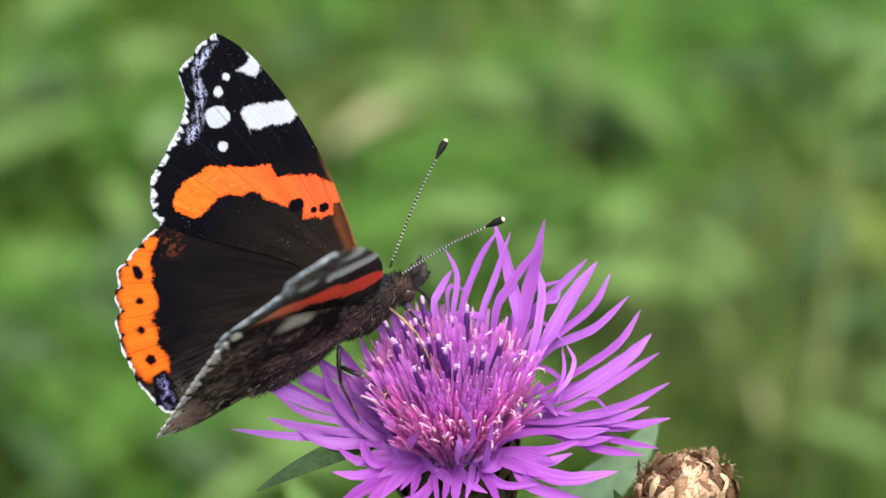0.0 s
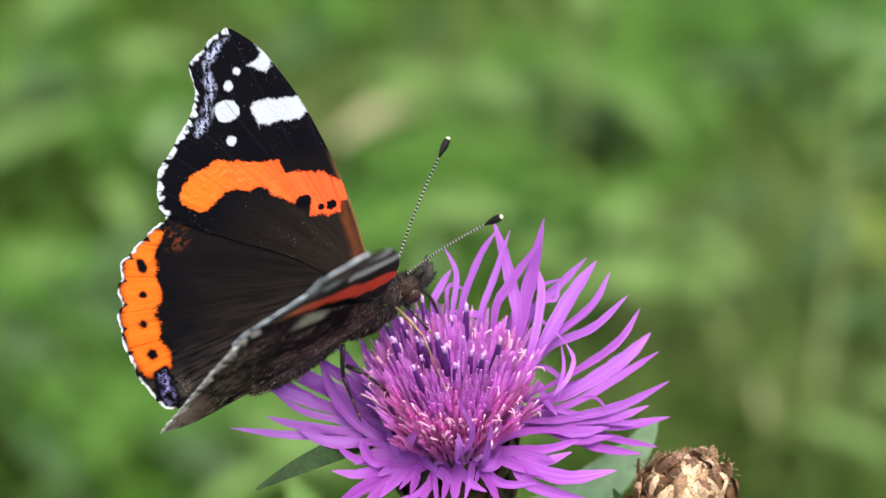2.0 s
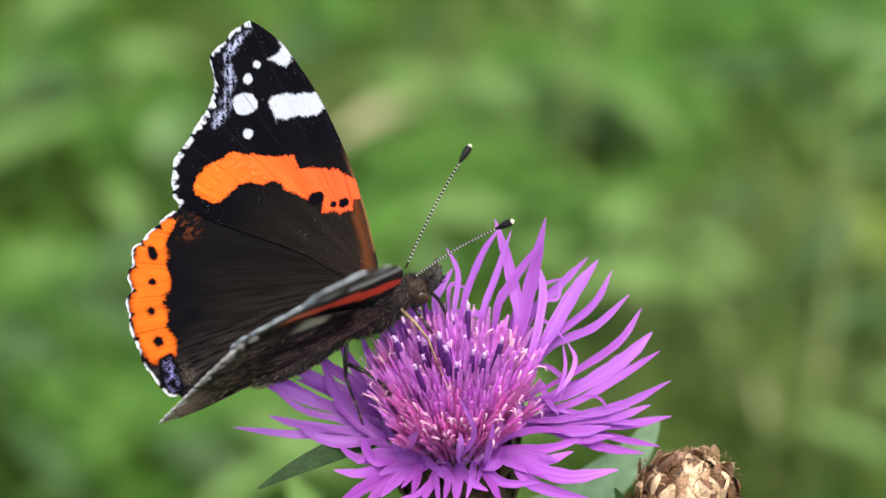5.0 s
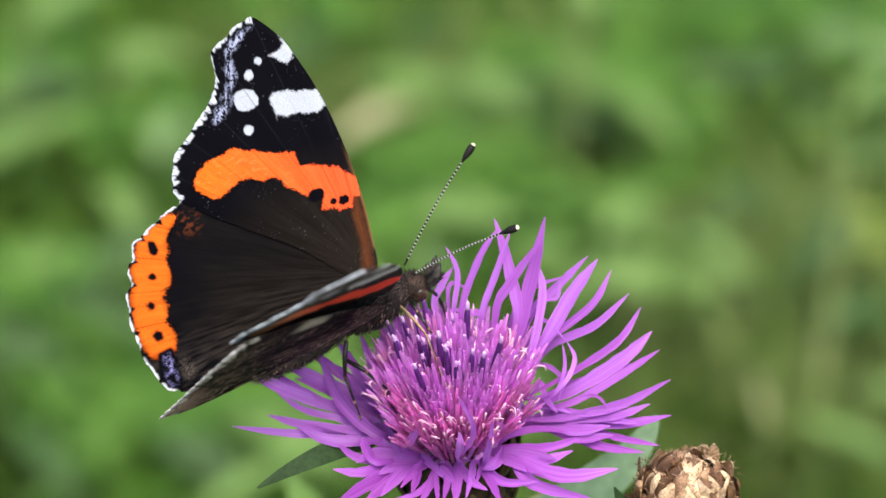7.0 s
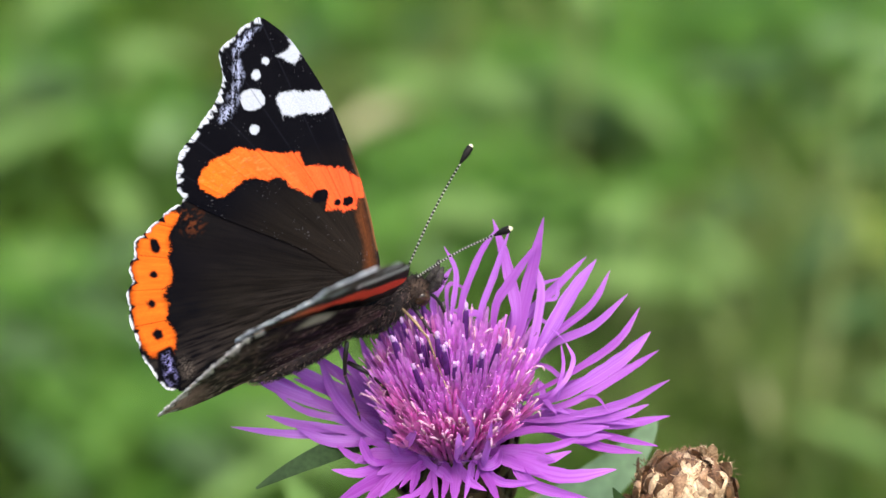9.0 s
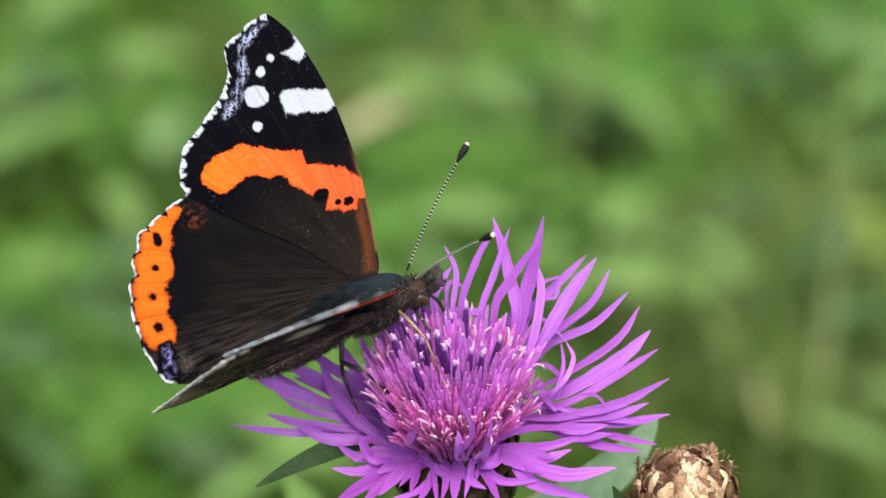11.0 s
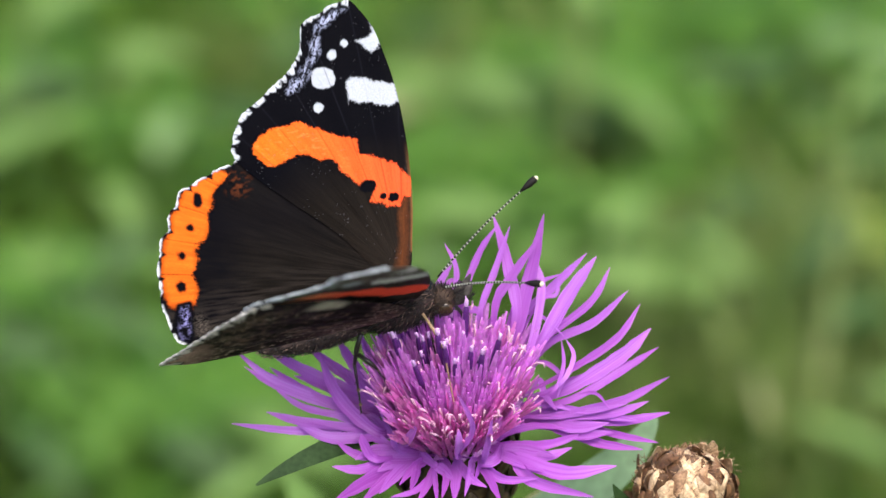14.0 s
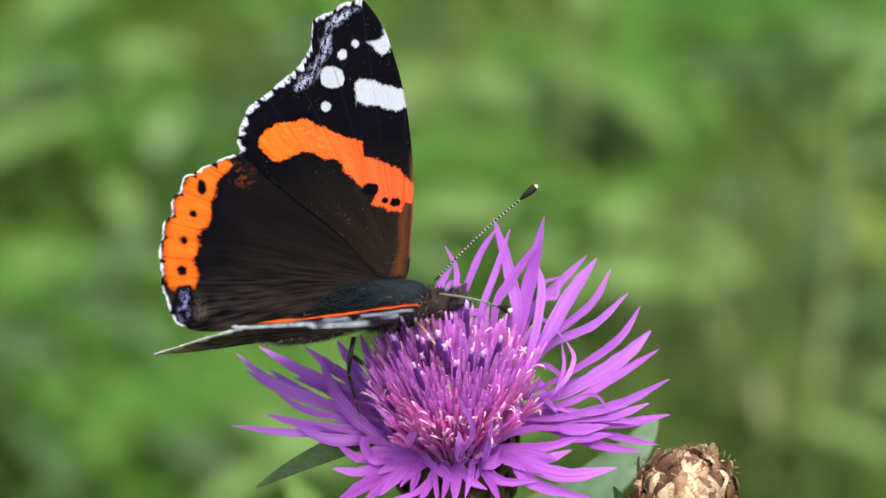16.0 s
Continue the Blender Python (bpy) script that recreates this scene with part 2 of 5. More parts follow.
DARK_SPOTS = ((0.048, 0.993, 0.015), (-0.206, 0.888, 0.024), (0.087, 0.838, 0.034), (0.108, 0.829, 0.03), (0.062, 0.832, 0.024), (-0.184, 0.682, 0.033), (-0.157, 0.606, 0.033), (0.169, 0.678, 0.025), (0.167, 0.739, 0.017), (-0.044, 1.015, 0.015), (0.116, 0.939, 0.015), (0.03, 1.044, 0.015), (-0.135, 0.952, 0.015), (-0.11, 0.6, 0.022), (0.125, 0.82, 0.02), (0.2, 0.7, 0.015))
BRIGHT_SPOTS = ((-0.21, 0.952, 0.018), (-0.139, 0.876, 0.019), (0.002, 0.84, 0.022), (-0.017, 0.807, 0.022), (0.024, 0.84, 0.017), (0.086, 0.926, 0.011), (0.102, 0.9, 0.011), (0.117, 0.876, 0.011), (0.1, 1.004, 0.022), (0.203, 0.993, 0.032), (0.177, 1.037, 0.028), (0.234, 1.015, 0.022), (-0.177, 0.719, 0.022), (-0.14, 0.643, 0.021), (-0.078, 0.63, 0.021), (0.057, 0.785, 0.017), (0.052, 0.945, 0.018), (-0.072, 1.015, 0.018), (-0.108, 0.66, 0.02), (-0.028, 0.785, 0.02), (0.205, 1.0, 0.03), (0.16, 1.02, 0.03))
DRY_SPOTS = ((-0.053, 0.9, 0.014), (-0.03, 0.919, 0.014), (0.135, 0.673, 0.011), (0.131, 0.638, 0.011), (0.128, 0.729, 0.021), (0.173, 0.785, 0.014), (0.104, 0.775, 0.013), (0.2, 0.785, 0.018), (-0.096, 0.993, 0.019), (0.137, 0.79, 0.018), (0.148, 0.701, 0.016), (0.151, 0.63, 0.014), (0.014, 0.966, 0.019), (0.083, 1.029, 0.019), (0.118, 0.66, 0.02))


def in_spots(x, y, spots):
    return max((math.exp(-((x - a) ** 2 + (y - b) ** 2) / (2 * r * r)) for a, b, r in spots), default=0)


def open_meadow(x0, x1, y0, y1):
    """All over the meadow, thin at the dark spots."""
    def spot(rng):
        while True:
            x, y = rng.uniform(x0, x1), rng.uniform(y0, y1)
            if in_spots(x, y, DARK_SPOTS) < rng.uniform(0.1, 0.9):
                return x, y
    return spot


def clumps(spots, spread=0.9):
    def spot(rng):
        x, y, r = spots[rng.randrange(len(spots))]
        return rng.gauss(x, r * spread), rng.gauss(y, r * spread)
    return spot


def clover(name, mat, count, spot, seed, label):
    """Small three-leaved clover on thin stalks, as one mesh."""
    rng = random.Random(seed)
    pieces = []
    for _ in range(count):
        x, y = spot(rng)
        h, r = rng.uniform(0.02, 0.07), rng.uniform(0.006, 0.012)
        pieces.append(tube([(x, y, 0), (x + 0.002, y, h)], [0.0006, 0.0005], 3))
        turn = rng.uniform(0, 6)
        for k in range(3):
            a = turn + k * 2.094
            d = Vector((math.cos(a), math.sin(a), rng.uniform(-0.2, 0.4)))
            c = Vector((x + 0.002, y, h))
            pieces.append(strip([c, c + d * r * 0.5, c + d * r, c + d * r * 1.5], [r * 0.3, r * 1.0, r * 1.1, r * 0.5], (0.2, -0.5, 1), 0.0003, 0.3))
    ob = new(name, mesh_of(name, *merged(pieces), mat))
    return tagged(ob, label, "clover", kind="stuff")


def meadow_leaf(a, b, width, mat, label, lift=0.03):
    """A broad leaf lying over the grass, on a short stalk from the soil."""
    a, b = Vector(a), Vector(b)
    m = thing("meadow_leaf", Matrix.Translation((a.x, a.y, 0)), label, "leaf")
    o = Vector((a.x, a.y, 0))
    part("stalk", mesh_of("stalk", *tube([(0, 0, -0.01), (0, 0, a.z * 0.6), a - o], [0.002, 0.0016, 0.0012], 6), M_STEM), m)
    path = bezier(a - o, (a + b) / 2 - o + Vector((0, 0, lift)), b - o, 10)
    wid = [width * max(0.08, math.sin(math.pi * min(0.97, 0.1 + 0.87 * i / 10)) ** 0.7) for i in range(11)]
    part("blade", blade_mesh("blade", *strip(path, wid, (0, -0.6, 0.8), 0.0006, 0.25, 0.1), mat), m)
    return m


grass("meadow_grass", M_GRASS, 9000, open_meadow(-0.45, 0.45, 0.42, 1.5), (0.03, 0.09), (0.004, 0.008), 3, "soft green meadow grass in bent tufts")


def round_about(rng):
    """The meadow on all sides of the patch behind the flower."""
    while True:
        x, y = rng.gauss(0, 1.1), rng.gauss(0.3, 1.1)
        if not (abs(x) < 0.45 and 0.3 < y < 1.5):
            return x, y


def far_about(rng):
    while True:
        x, y = rng.gauss(0, 2.6), rng.gauss(0.5, 2.6)
        if math.hypot(x, y - 0.5) > 1.3:
            return x, y


grass("surrounding_grass", M_GRASS, 26000, round_about, (0.04, 0.12), (0.005, 0.011), 14, "soft green meadow grass all round the flower")
grass("far_grass", M_GRASS, 14000, far_about, (0.06, 0.15), (0.006, 0.012), 6, "soft green meadow grass farther off")
grass("dry_grass", M_GRASS_DRY, 1800, clumps(DRY_SPOTS), (0.04, 0.09), (0.003, 0.007), 4, "olive and straw-coloured dry meadow grass")
grass("tall_grass", M_GRASS_DRY, 90, clumps(((0.16, 0.60, 0.025), (0.19, 0.66, 0.03), (0.12, 0.70, 0.03), (0.20, 0.74, 0.03), (0.06, 0.90, 0.04))), (0.10, 0.18), (0.004, 0.007), 17, "taller olive grass blades standing in the meadow")
clover("clover_patch", M_HERB, 1500, clumps(BRIGHT_SPOTS), 8, "bright green clover leaves among the grass")
M_PALELEAF = grained("pale_leaf", (0.13, 0.23, 0.075), (0.20, 0.31, 0.115), 40, 0.6, 0.25, 0.2, 0.0002, None, 5.0, 0.0, 0.25)
M_GLAUCOUS = grained("glaucous_leaf", (0.17, 0.29, 0.16), (0.25, 0.38, 0.22), 120, 0.6, 0.25, 0.2, 0.0002, None, 5.0, 0.0, 0.25)
M_DRYLEAF = grained("dry_leaf", (0.24, 0.24, 0.11), (0.36, 0.35, 0.18), 40, 0.7, 0.2, 0.2, 0.0002, None, 5.0, 0.0, 0.15)
M_MIDLEAF = grained("mid_green_leaf", (0.095, 0.19, 0.036), (0.16, 0.27, 0.065), 40, 0.6, 0.25, 0.2, 0.0002, None, 5.0, 0.0, 0.25)
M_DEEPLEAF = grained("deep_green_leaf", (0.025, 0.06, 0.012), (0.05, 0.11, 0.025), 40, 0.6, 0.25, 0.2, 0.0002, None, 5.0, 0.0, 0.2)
M_DEADLEAF = grained("dead_leaf", (0.035, 0.022, 0.010), (0.075, 0.05, 0.022), 40, 0.8, 0.1, 0.2, 0.0002)
M_YELLEAF = grained("yellow_green_leaf", (0.20, 0.28, 0.04), (0.32, 0.40, 0.08), 40, 0.6, 0.25, 0.2, 0.0002, None, 5.0, 0.0, 0.25)
meadow_leaf((0.048, 0.90, 0.08), (0.115, 0.82, 0.08), 0.014, M_MIDLEAF, "long pale green leaf arching over the grass")
meadow_leaf((-0.052, 0.83, 0.08), (-0.014, 0.868, 0.08), 0.010, M_DRYLEAF, "dry straw-coloured leaf on the grass", 0.01)
meadow_leaf((0.130, 0.605, 0.07), (0.128, 0.645, 0.07), 0.0032, M_DRYLEAF, "small dry leaf on the grass", 0.005)
meadow_leaf((-0.208, 0.90, 0.07), (-0.205, 0.92, 0.08), 0.018, M_PALELEAF, "small pale leaf on the grass", 0.005)
meadow_leaf((0.192, 0.735, 0.07), (0.190, 0.765, 0.08), 0.018, M_YELLEAF, "yellowish green leaf on the grass", 0.005)
meadow_leaf((-0.137, 0.835, 0.07), (-0.130, 0.86, 0.08), 0.014, M_PALELEAF, "small pale green leaf on the grass", 0.005)

meadow_leaf((0.036, 0.955, 0.06), (0.060, 0.965, 0.06), 0.022, M_DEADLEAF, "withered dark brown leaf low in the grass", 0.004)


def scattered_leaves():
    """Low broad leaves all over the meadow behind the flower; their greens carry its shade and light."""
    rng = random.Random(41)
    for i in range(80):
        x, y, z = rng.uniform(-0.26, 0.26), rng.uniform(0.52, 1.0), rng.uniform(0.05, 0.09)
        a, ln = rng.uniform(-0.9, 0.9) + (math.pi if rng.random() < 0.5 else 0), rng.uniform(0.025, 0.06)
        tip = (x + math.cos(a) * ln, y + math.sin(a) * ln, z + rng.uniform(-0.01, 0.015))
        if 0.05 < x < 0.14 and y < 0.68:
            continue
        mx, my = (x + tip[0]) / 2, (y + tip[1]) / 2 + 0.02
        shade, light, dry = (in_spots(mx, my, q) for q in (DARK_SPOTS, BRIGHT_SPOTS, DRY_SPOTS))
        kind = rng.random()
        # meadow shade and light put into leaf colour: deep at dark spots, pale at bright
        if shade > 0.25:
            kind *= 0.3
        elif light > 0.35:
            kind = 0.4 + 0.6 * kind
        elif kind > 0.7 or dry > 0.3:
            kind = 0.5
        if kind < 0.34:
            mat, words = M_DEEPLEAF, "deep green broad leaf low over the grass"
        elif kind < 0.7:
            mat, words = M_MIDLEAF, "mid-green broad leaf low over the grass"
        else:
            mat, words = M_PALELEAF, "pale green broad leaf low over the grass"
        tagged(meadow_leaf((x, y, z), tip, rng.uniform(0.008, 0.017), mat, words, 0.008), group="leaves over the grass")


scattered_leaves()


# ---------------------------------------------------------------- knapweed
FLOWER_AT = pose(0.0013, -0.00486, 0.47958, 15.1, -2.7, -0.7)


def through_points(points, n):
    """A Catmull-Rom curve through the points, n steps between each two."""
    P = [Vector(p) for p in points]
    P = [P[0] * 2 - P[1], *P, P[-1] * 2 - P[-2]]
    out = []
    for i in range(1, len(P) - 2):
        p0, p1, p2, p3 = P[i - 1:i + 3]
        for k in range(n):
            t = k / n
            out.append(0.5 * (2 * p1 + (p2 - p0) * t + (2 * p0 - 5 * p1 + 4 * p2 - p3) * t * t + (3 * p1 - p0 - 3 * p2 + p3) * t ** 3))
    return out + [P[-2]]


def petal_mesh(path, widths, up, fold, twist, deep):
    """A thin lobe folded along its middle, with its place along and across kept for the streaks, and its painted tone,
    for the material.
    """
    n = len(path)
    verts, faces, place = [], [], []
    for i, p in enumerate(path):
        t = i / (n - 1)
        d = (path[min(i + 1, n - 1)] - path[max(i - 1, 0)]).normalized()
        s = d.cross(up).normalized()
        nrm = s.cross(d)
        an = twist * (t - 0.4)
        s, nrm = s * math.cos(an) + nrm * math.sin(an), nrm * math.cos(an) - s * math.sin(an)
        w = widths[i] / 2
        for a, h in ((-1, 0), (-0.5, 0.5), (0, 0.5), (0.5, 0.5), (1, 0), (0.5, -0.5), (0, -0.5), (-0.5, -0.5)):
            verts.append(p + s * (a * w * math.cos(fold)) + nrm * (abs(a) * w * math.sin(fold) + h * 0.00007))
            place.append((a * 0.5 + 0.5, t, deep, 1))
    for i in range(n - 1):
        for k in range(8):
            k2 = (k + 1) % 8
            faces.append((i * 8 + k2, i * 8 + k, (i + 1) * 8 + k, (i + 1) * 8 + k2))
    faces += [tuple(range(8)), tuple((n - 1) * 8 + k for k in range(8))[::-1]]
    me = mesh_of("petal", verts, faces, M_PETAL)
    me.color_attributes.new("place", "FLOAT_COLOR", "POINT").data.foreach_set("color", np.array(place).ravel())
    me.set_sharp_from_angle(angle=radians(60))
    return me


def ray_floret(flower, lobes, rng):
    """An outer floret: a narrow tube that splits into long lobes; each lobe: where it starts, bends and ends
    (across, up and out of the head's face, in mm) and its width."""
    face = FLOWER_AT.to_3x3().inverted()
    spot = lambda x, u, o: face @ Vector((x, 0.5 * u - 0.866 * o, 0.866 * u + 0.5 * o)) / 1000
    starts = [spot(*r[0:3]) for r in lobes]
    mean = sum(starts, Vector()) / len(starts)
    flat = Vector((mean.x, mean.y, 0)).normalized()
    root = flat * 0.0040 + Vector((0, 0, 0.0004))
    throat = root.lerp(mean, 0.45)
    tube_ob = part("ray_floret", mesh_of("ray_floret", *tube(bezier(root, (root + throat) / 2 + Vector((0, 0, 0.0004)), throat, 5), [0.0004, 0.00042, 0.0005, 0.0006, 0.0007, 0.0007], 8), M_TUBE), flower)
    for r, start in zip(lobes, starts):
        via, tip = spot(*r[3:6]), spot(*r[6:9])
        w = r[9] / (860 if r[7] < 1 else 980)
        path = through_points((throat, start, via, tip), 8)
        wid = []
        for i in range(len(path)):
            t = i / (len(path) - 1)
            swell = 0.34 + 0.66 * min(1, max(0, (t - 0.12) / 0.42)) ** 0.8
            wid.append(w * max(0.06, swell * (1 - max(0, (t - 0.45) / 0.55) ** 3) ** 0.9) * (1 + 0.07 * math.sin(i * 1.7 + rng.uniform(0, 1))))
        up = face @ (Vector((0, -0.866, 0.5)) + Vector((rng.uniform(-.4, .4), 0, 0.35 + rng.uniform(-.35, .35))))
        # low front lobes darkened in colour for their shade; the others vary at random
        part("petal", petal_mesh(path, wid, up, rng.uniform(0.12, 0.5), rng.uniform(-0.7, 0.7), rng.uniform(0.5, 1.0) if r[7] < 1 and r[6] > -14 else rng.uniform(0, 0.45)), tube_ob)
    return tube_ob


def ray_florets(flower):
    """The ring of outer florets, from the back of the head round to its far side."""
    rng = random.Random(77)
    bloom = lambda *lobes: ray_floret(flower, lobes, rng)
    bloom((0.6, 12.8, 2.1, 2.5, 19.1, 3.3, 4.6, 22.6, 4.3, 0.86),
          (2.6, 12.5, 1.9, 4.4, 17.7, 2.9, 6, 22.5, 3.8, 0.80),
          (6.6, 11.9, 3.2, 5.8, 18.2, 2.7, 4.2, 23.6, 2.6, 1.30))
    bloom((6.2, 9.3, 2.8, 8.3, 17.3, 3.2, 9.7, 23.8, 3.5, 1.67),
          (4.4, 13.6, 2.3, 6.2, 16.9, 3.2, 9.2, 21.3, 4.7, 1.11),
          (7.7, 8.2, 3.9, 9.4, 15.2, 3.3, 8.7, 19.1, 2.4, 0.99),
          (6.2, 12.7, 1.5, 7.8, 15.7, 1.9, 11.7, 17.3, 3.9, 0.74))
    bloom((6.9, 11.8, 1.2, 11.1, 16.2, 2.6, 14.3, 19.5, 3.6, 1.05),
          (9, 13.9, 2.2, 11, 15, 3.2, 11.3, 16.9, 3, 0.49),
          (7.7, 12.8, 0.8, 9.8, 12.4, 2.1, 11.9, 10.4, 4.6, 0.43),
          (9, 9.3, 2.7, 12.6, 15.2, 3, 15.4, 19.2, 3.4, 1.73))
    bloom((8.7, 9, 1.8, 14.6, 14, 3.5, 16.9, 18, 3.2, 0.99),
          (9.9, 9.3, 1.5, 15.1, 12, 3.5, 18.8, 15.5, 4.1, 0.99),
          (12.6, 6.9, 3.6, 17.5, 10.3, 4.4, 20.1, 14, 3.6, 0.99),
          (11, 5.2, 6.1, 12.8, 8.2, 5.1, 12.1, 10.2, 3.2, 0.56),
          (10.4, 4.6, 6.1, 11.7, 7.3, 4.9, 11.6, 10.1, 2.9, 0.49))
    bloom((12.3, 4.8, 4, 18, 8.4, 4.7, 21.2, 11.4, 4.4, 1.67),
          (12.3, 3.6, 4.5, 18.3, 7, 5.1, 22, 9.4, 5.2, 1.05),
          (11.1, 4.9, 2.2, 14.8, 6.3, 3.1, 19.9, 8.1, 4.5, 0.93),
          (9, 7.5, 0.8, 11.6, 6.2, 3.4, 11, 3.8, 5.2, 0.56))
    bloom((11.3, 2, 4.6, 17.6, 3.6, 6.6, 23, 6.3, 6.9, 1.11),
          (11.4, 3.4, 4.1, 14.9, 4.5, 5.4, 16.6, 2.8, 8.4, 0.43),
          (12, 1.8, 4.4, 17.3, 2.4, 6.7, 20.8, 3.7, 7.1, 1.11),
          (9.1, 5.6, 1.6, 9.8, 4.1, 3.3, 11, 2.5, 6, 0.74))
    bloom((12, 1.3, 3.9, 18.5, 1.5, 6.6, 23, 2.5, 7.5, 1.36),
          (12.3, 1, 3.1, 17.6, -0.1, 6, 21.7, -0.7, 8, 0.86),
          (11.1, 0.4, 2.7, 15.6, -1, 5.4, 20.1, -1.5, 7.3, 1.05),
          (9, 1.8, 2.3, 12.8, 0.8, 5.3, 16.6, 1.3, 6.5, 1.48))
    bloom((5.5, -2.1, 4.2, 11.4, -3.9, 8.2, 17.2, -3.1, 8.9, 1.54),
          (6.1, 0.1, 3.3, 8.9, 0.8, 3.9, 12.1, 0.6, 5.9, 0.74),
          (6.1, -1.2, 3.9, 10, -1.1, 5.3, 14.6, 0.4, 5.3, 0.93),
          (5.8, -1.8, 4.1, 9.4, -2.4, 6, 12.6, -1.4, 5.8, 1.11))
    bloom((6.1, -2.5, 4.5, 8.4, -4.8, 7.9, 14.6, -6.2, 10.9, 1.36),
          (2.9, -3, 4.8, 5.1, -4.6, 7.5, 9, -4.5, 8.3, 0.99),
          (3, -2.6, 9, 3.6, -0.3, 11.5, 3.9, 2.3, 13, 0.86),
          (3.1, -3, 6.3, 4.5, -2.6, 6.1, 5.1, -1.1, 3.9, 1.17),
          (2.8, -3.2, 5.2, 3.8, -4.7, 7.5, 4.9, -6.9, 10.9, 0.86))
    bloom((0.4, -1.6, 10, 1.9, 1.3, 13.5, 0.1, 5.3, 15.5, 0.74),
          (0.3, -2.1, 9.5, 0.4, -0.5, 12, 0.4, 1.1, 13, 0.93),
          (0.4, -2.7, 4.5, 0.1, -4.6, 7.6, -0.1, -6.7, 11.2, 1.11),
          (0.4, -3, 4.8, 1.6, -4.6, 7.5, 3.4, -5.4, 8.8, 0.99),
          (2.7, -2.8, 5, 2.5, -3.8, 6.5, 2.1, -4.9, 8.2, 0.49))
    bloom((-2, -3.4, 6, -4.3, -1.8, 4.1, -7.1, 0, 2.7, 0.99),
          (-2, -3.2, 5.6, -1.2, -3.8, 6.6, -0.2, -4.6, 8, 1.11),
          (-2.3, -3.6, 5.9, -2.9, -5.1, 8.3, -4, -6.8, 11.2, 0.80),
          (-2.2, -3.6, 5.9, -2.1, -5.2, 8.4, -1.9, -6.9, 11, 0.62),
          (-2.5, -4.2, 6.5, -4.2, -5.7, 9.1, -6.9, -6.3, 10.4, 0.62))
    bloom((-4, -2.4, 4.6, -4.2, -4.3, 7.5, -4.7, -5.7, 9.8, 0.93),
          (-4, -2.5, 4.6, -5.9, -3.9, 7, -8, -5.9, 10.4, 1.36),
          (-5.6, -1.2, 8, -4.8, 0.1, 10, -4, 1.4, 11, 1.05),
          (-5.9, -1.8, 5.9, -6.9, -0, 3.8, -8.1, 2.1, 2.1, 0.80),
          (-4.2, -2.5, 5, -6.9, -2.5, 6, -9.6, -2, 6.2, 1.48))
    bloom((-8.3, -2.5, 7.4, -9.6, -1.2, 6.2, -10.1, -0, 5, 0.99),
          (-8.7, -2.4, 6.1, -10.8, -2, 6.3, -12.7, -0.8, 5.5, 0.86),
          (-7.6, -2.8, 6, -10.2, -3.6, 7.8, -13.1, -3.2, 8.2, 0.99),
          (-5.2, -3.1, 5.2, -9.1, -4.6, 8.1, -12.8, -6.6, 11.5, 1.48),
          (-4.9, -3.2, 5.4, -7.4, -4.9, 8.1, -9.9, -6.8, 11.3, 1.36))
    bloom((-10.2, 0, 2.3, -17.8, 0.3, 3.7, -24.2, 1.1, 4.3, 0.93),
          (-7.1, -0, 2.2, -16.2, 1.2, 3.8, -20.4, 2.3, 3.8, 1.11),
          (-7.1, -0.2, 2.3, -13.2, -0.5, 4.3, -17.2, 1, 3.8, 1.42),
          (-7.1, 0.2, 2.3, -11.3, 0.4, 3.7, -15.9, 1.4, 4.2, 0.49))
    bloom((-8.4, 0.2, 4.4, -12.4, 3.7, 2.7, -14.9, 8.4, -0.1, 1.60),
          (-10.2, 1.4, 1.9, -16, 2.6, 2.7, -19.4, 4.5, 1.9, 0.86),
          (-11.4, 2.2, 2.1, -16.4, 4.5, 1.7, -20.2, 7, 0.9, 1.23),
          (-7.6, 0.4, 3.1, -8.6, 1.5, 2.4, -9.7, 2, 2.5, 0.74))
    bloom((-12.7, 3.2, 1.6, -20, 5.9, 1.8, -24, 8.8, 0.6, 0.86),
          (-12.6, 2.6, 1.8, -19.1, 4.8, 2, -23, 7.1, 1.2, 0.74),
          (-10.2, 4, 0.6, -16.4, 6.6, 0.7, -21.5, 9.5, 0.2, 1.36),
          (-9.6, 4.6, 0.6, -13.1, 7, 0.2, -16.5, 9.5, -0.3, 1.36),
          (-9, 4.7, 1.1, -11.2, 7.5, 0.3, -13, 10.2, -0.7, 1.36),
          (-8.2, 5.4, 1.2, -9.3, 7.8, 0.3, -10.5, 10.9, -0.8, 1.11))
    bloom((-6.5, 7.8, 0.3, -7.8, 10.9, -0.3, -9.3, 14, -0.7, 1.11),
          (-5.3, 9, 0.5, -6.4, 12.1, 0.3, -7.1, 15.2, 0.1, 1.11),
          (-4, 10.3, 0.6, -4.6, 12.8, 0.6, -5.5, 15.2, 0.7, 0.99),
          (-2.7, 12.6, 0.5, -3.9, 13.3, 0.8, -5.3, 13.7, 1.3, 0.86))
    bloom((-0.3, 12.7, 1.6, 0.2, 17.6, 2.2, -1.1, 20.6, 2.6, 0.62),
          (-2.3, 13.7, 1.4, -1.5, 16.4, 1.5, -0.3, 18.3, 1.6, 0.86),
          (-0.8, 14.5, 1.3, -0.4, 16.5, 1.5, 1.4, 15.9, 1.5, 0.56),
          (2.8, 12.7, 2, 1.2, 13.4, 1.7, -0.3, 13.7, 1.7, 0.80),
          (0.7, 12.7, 1.6, 1.1, 14.5, 1.9, 0.8, 16, 2, 0.49))
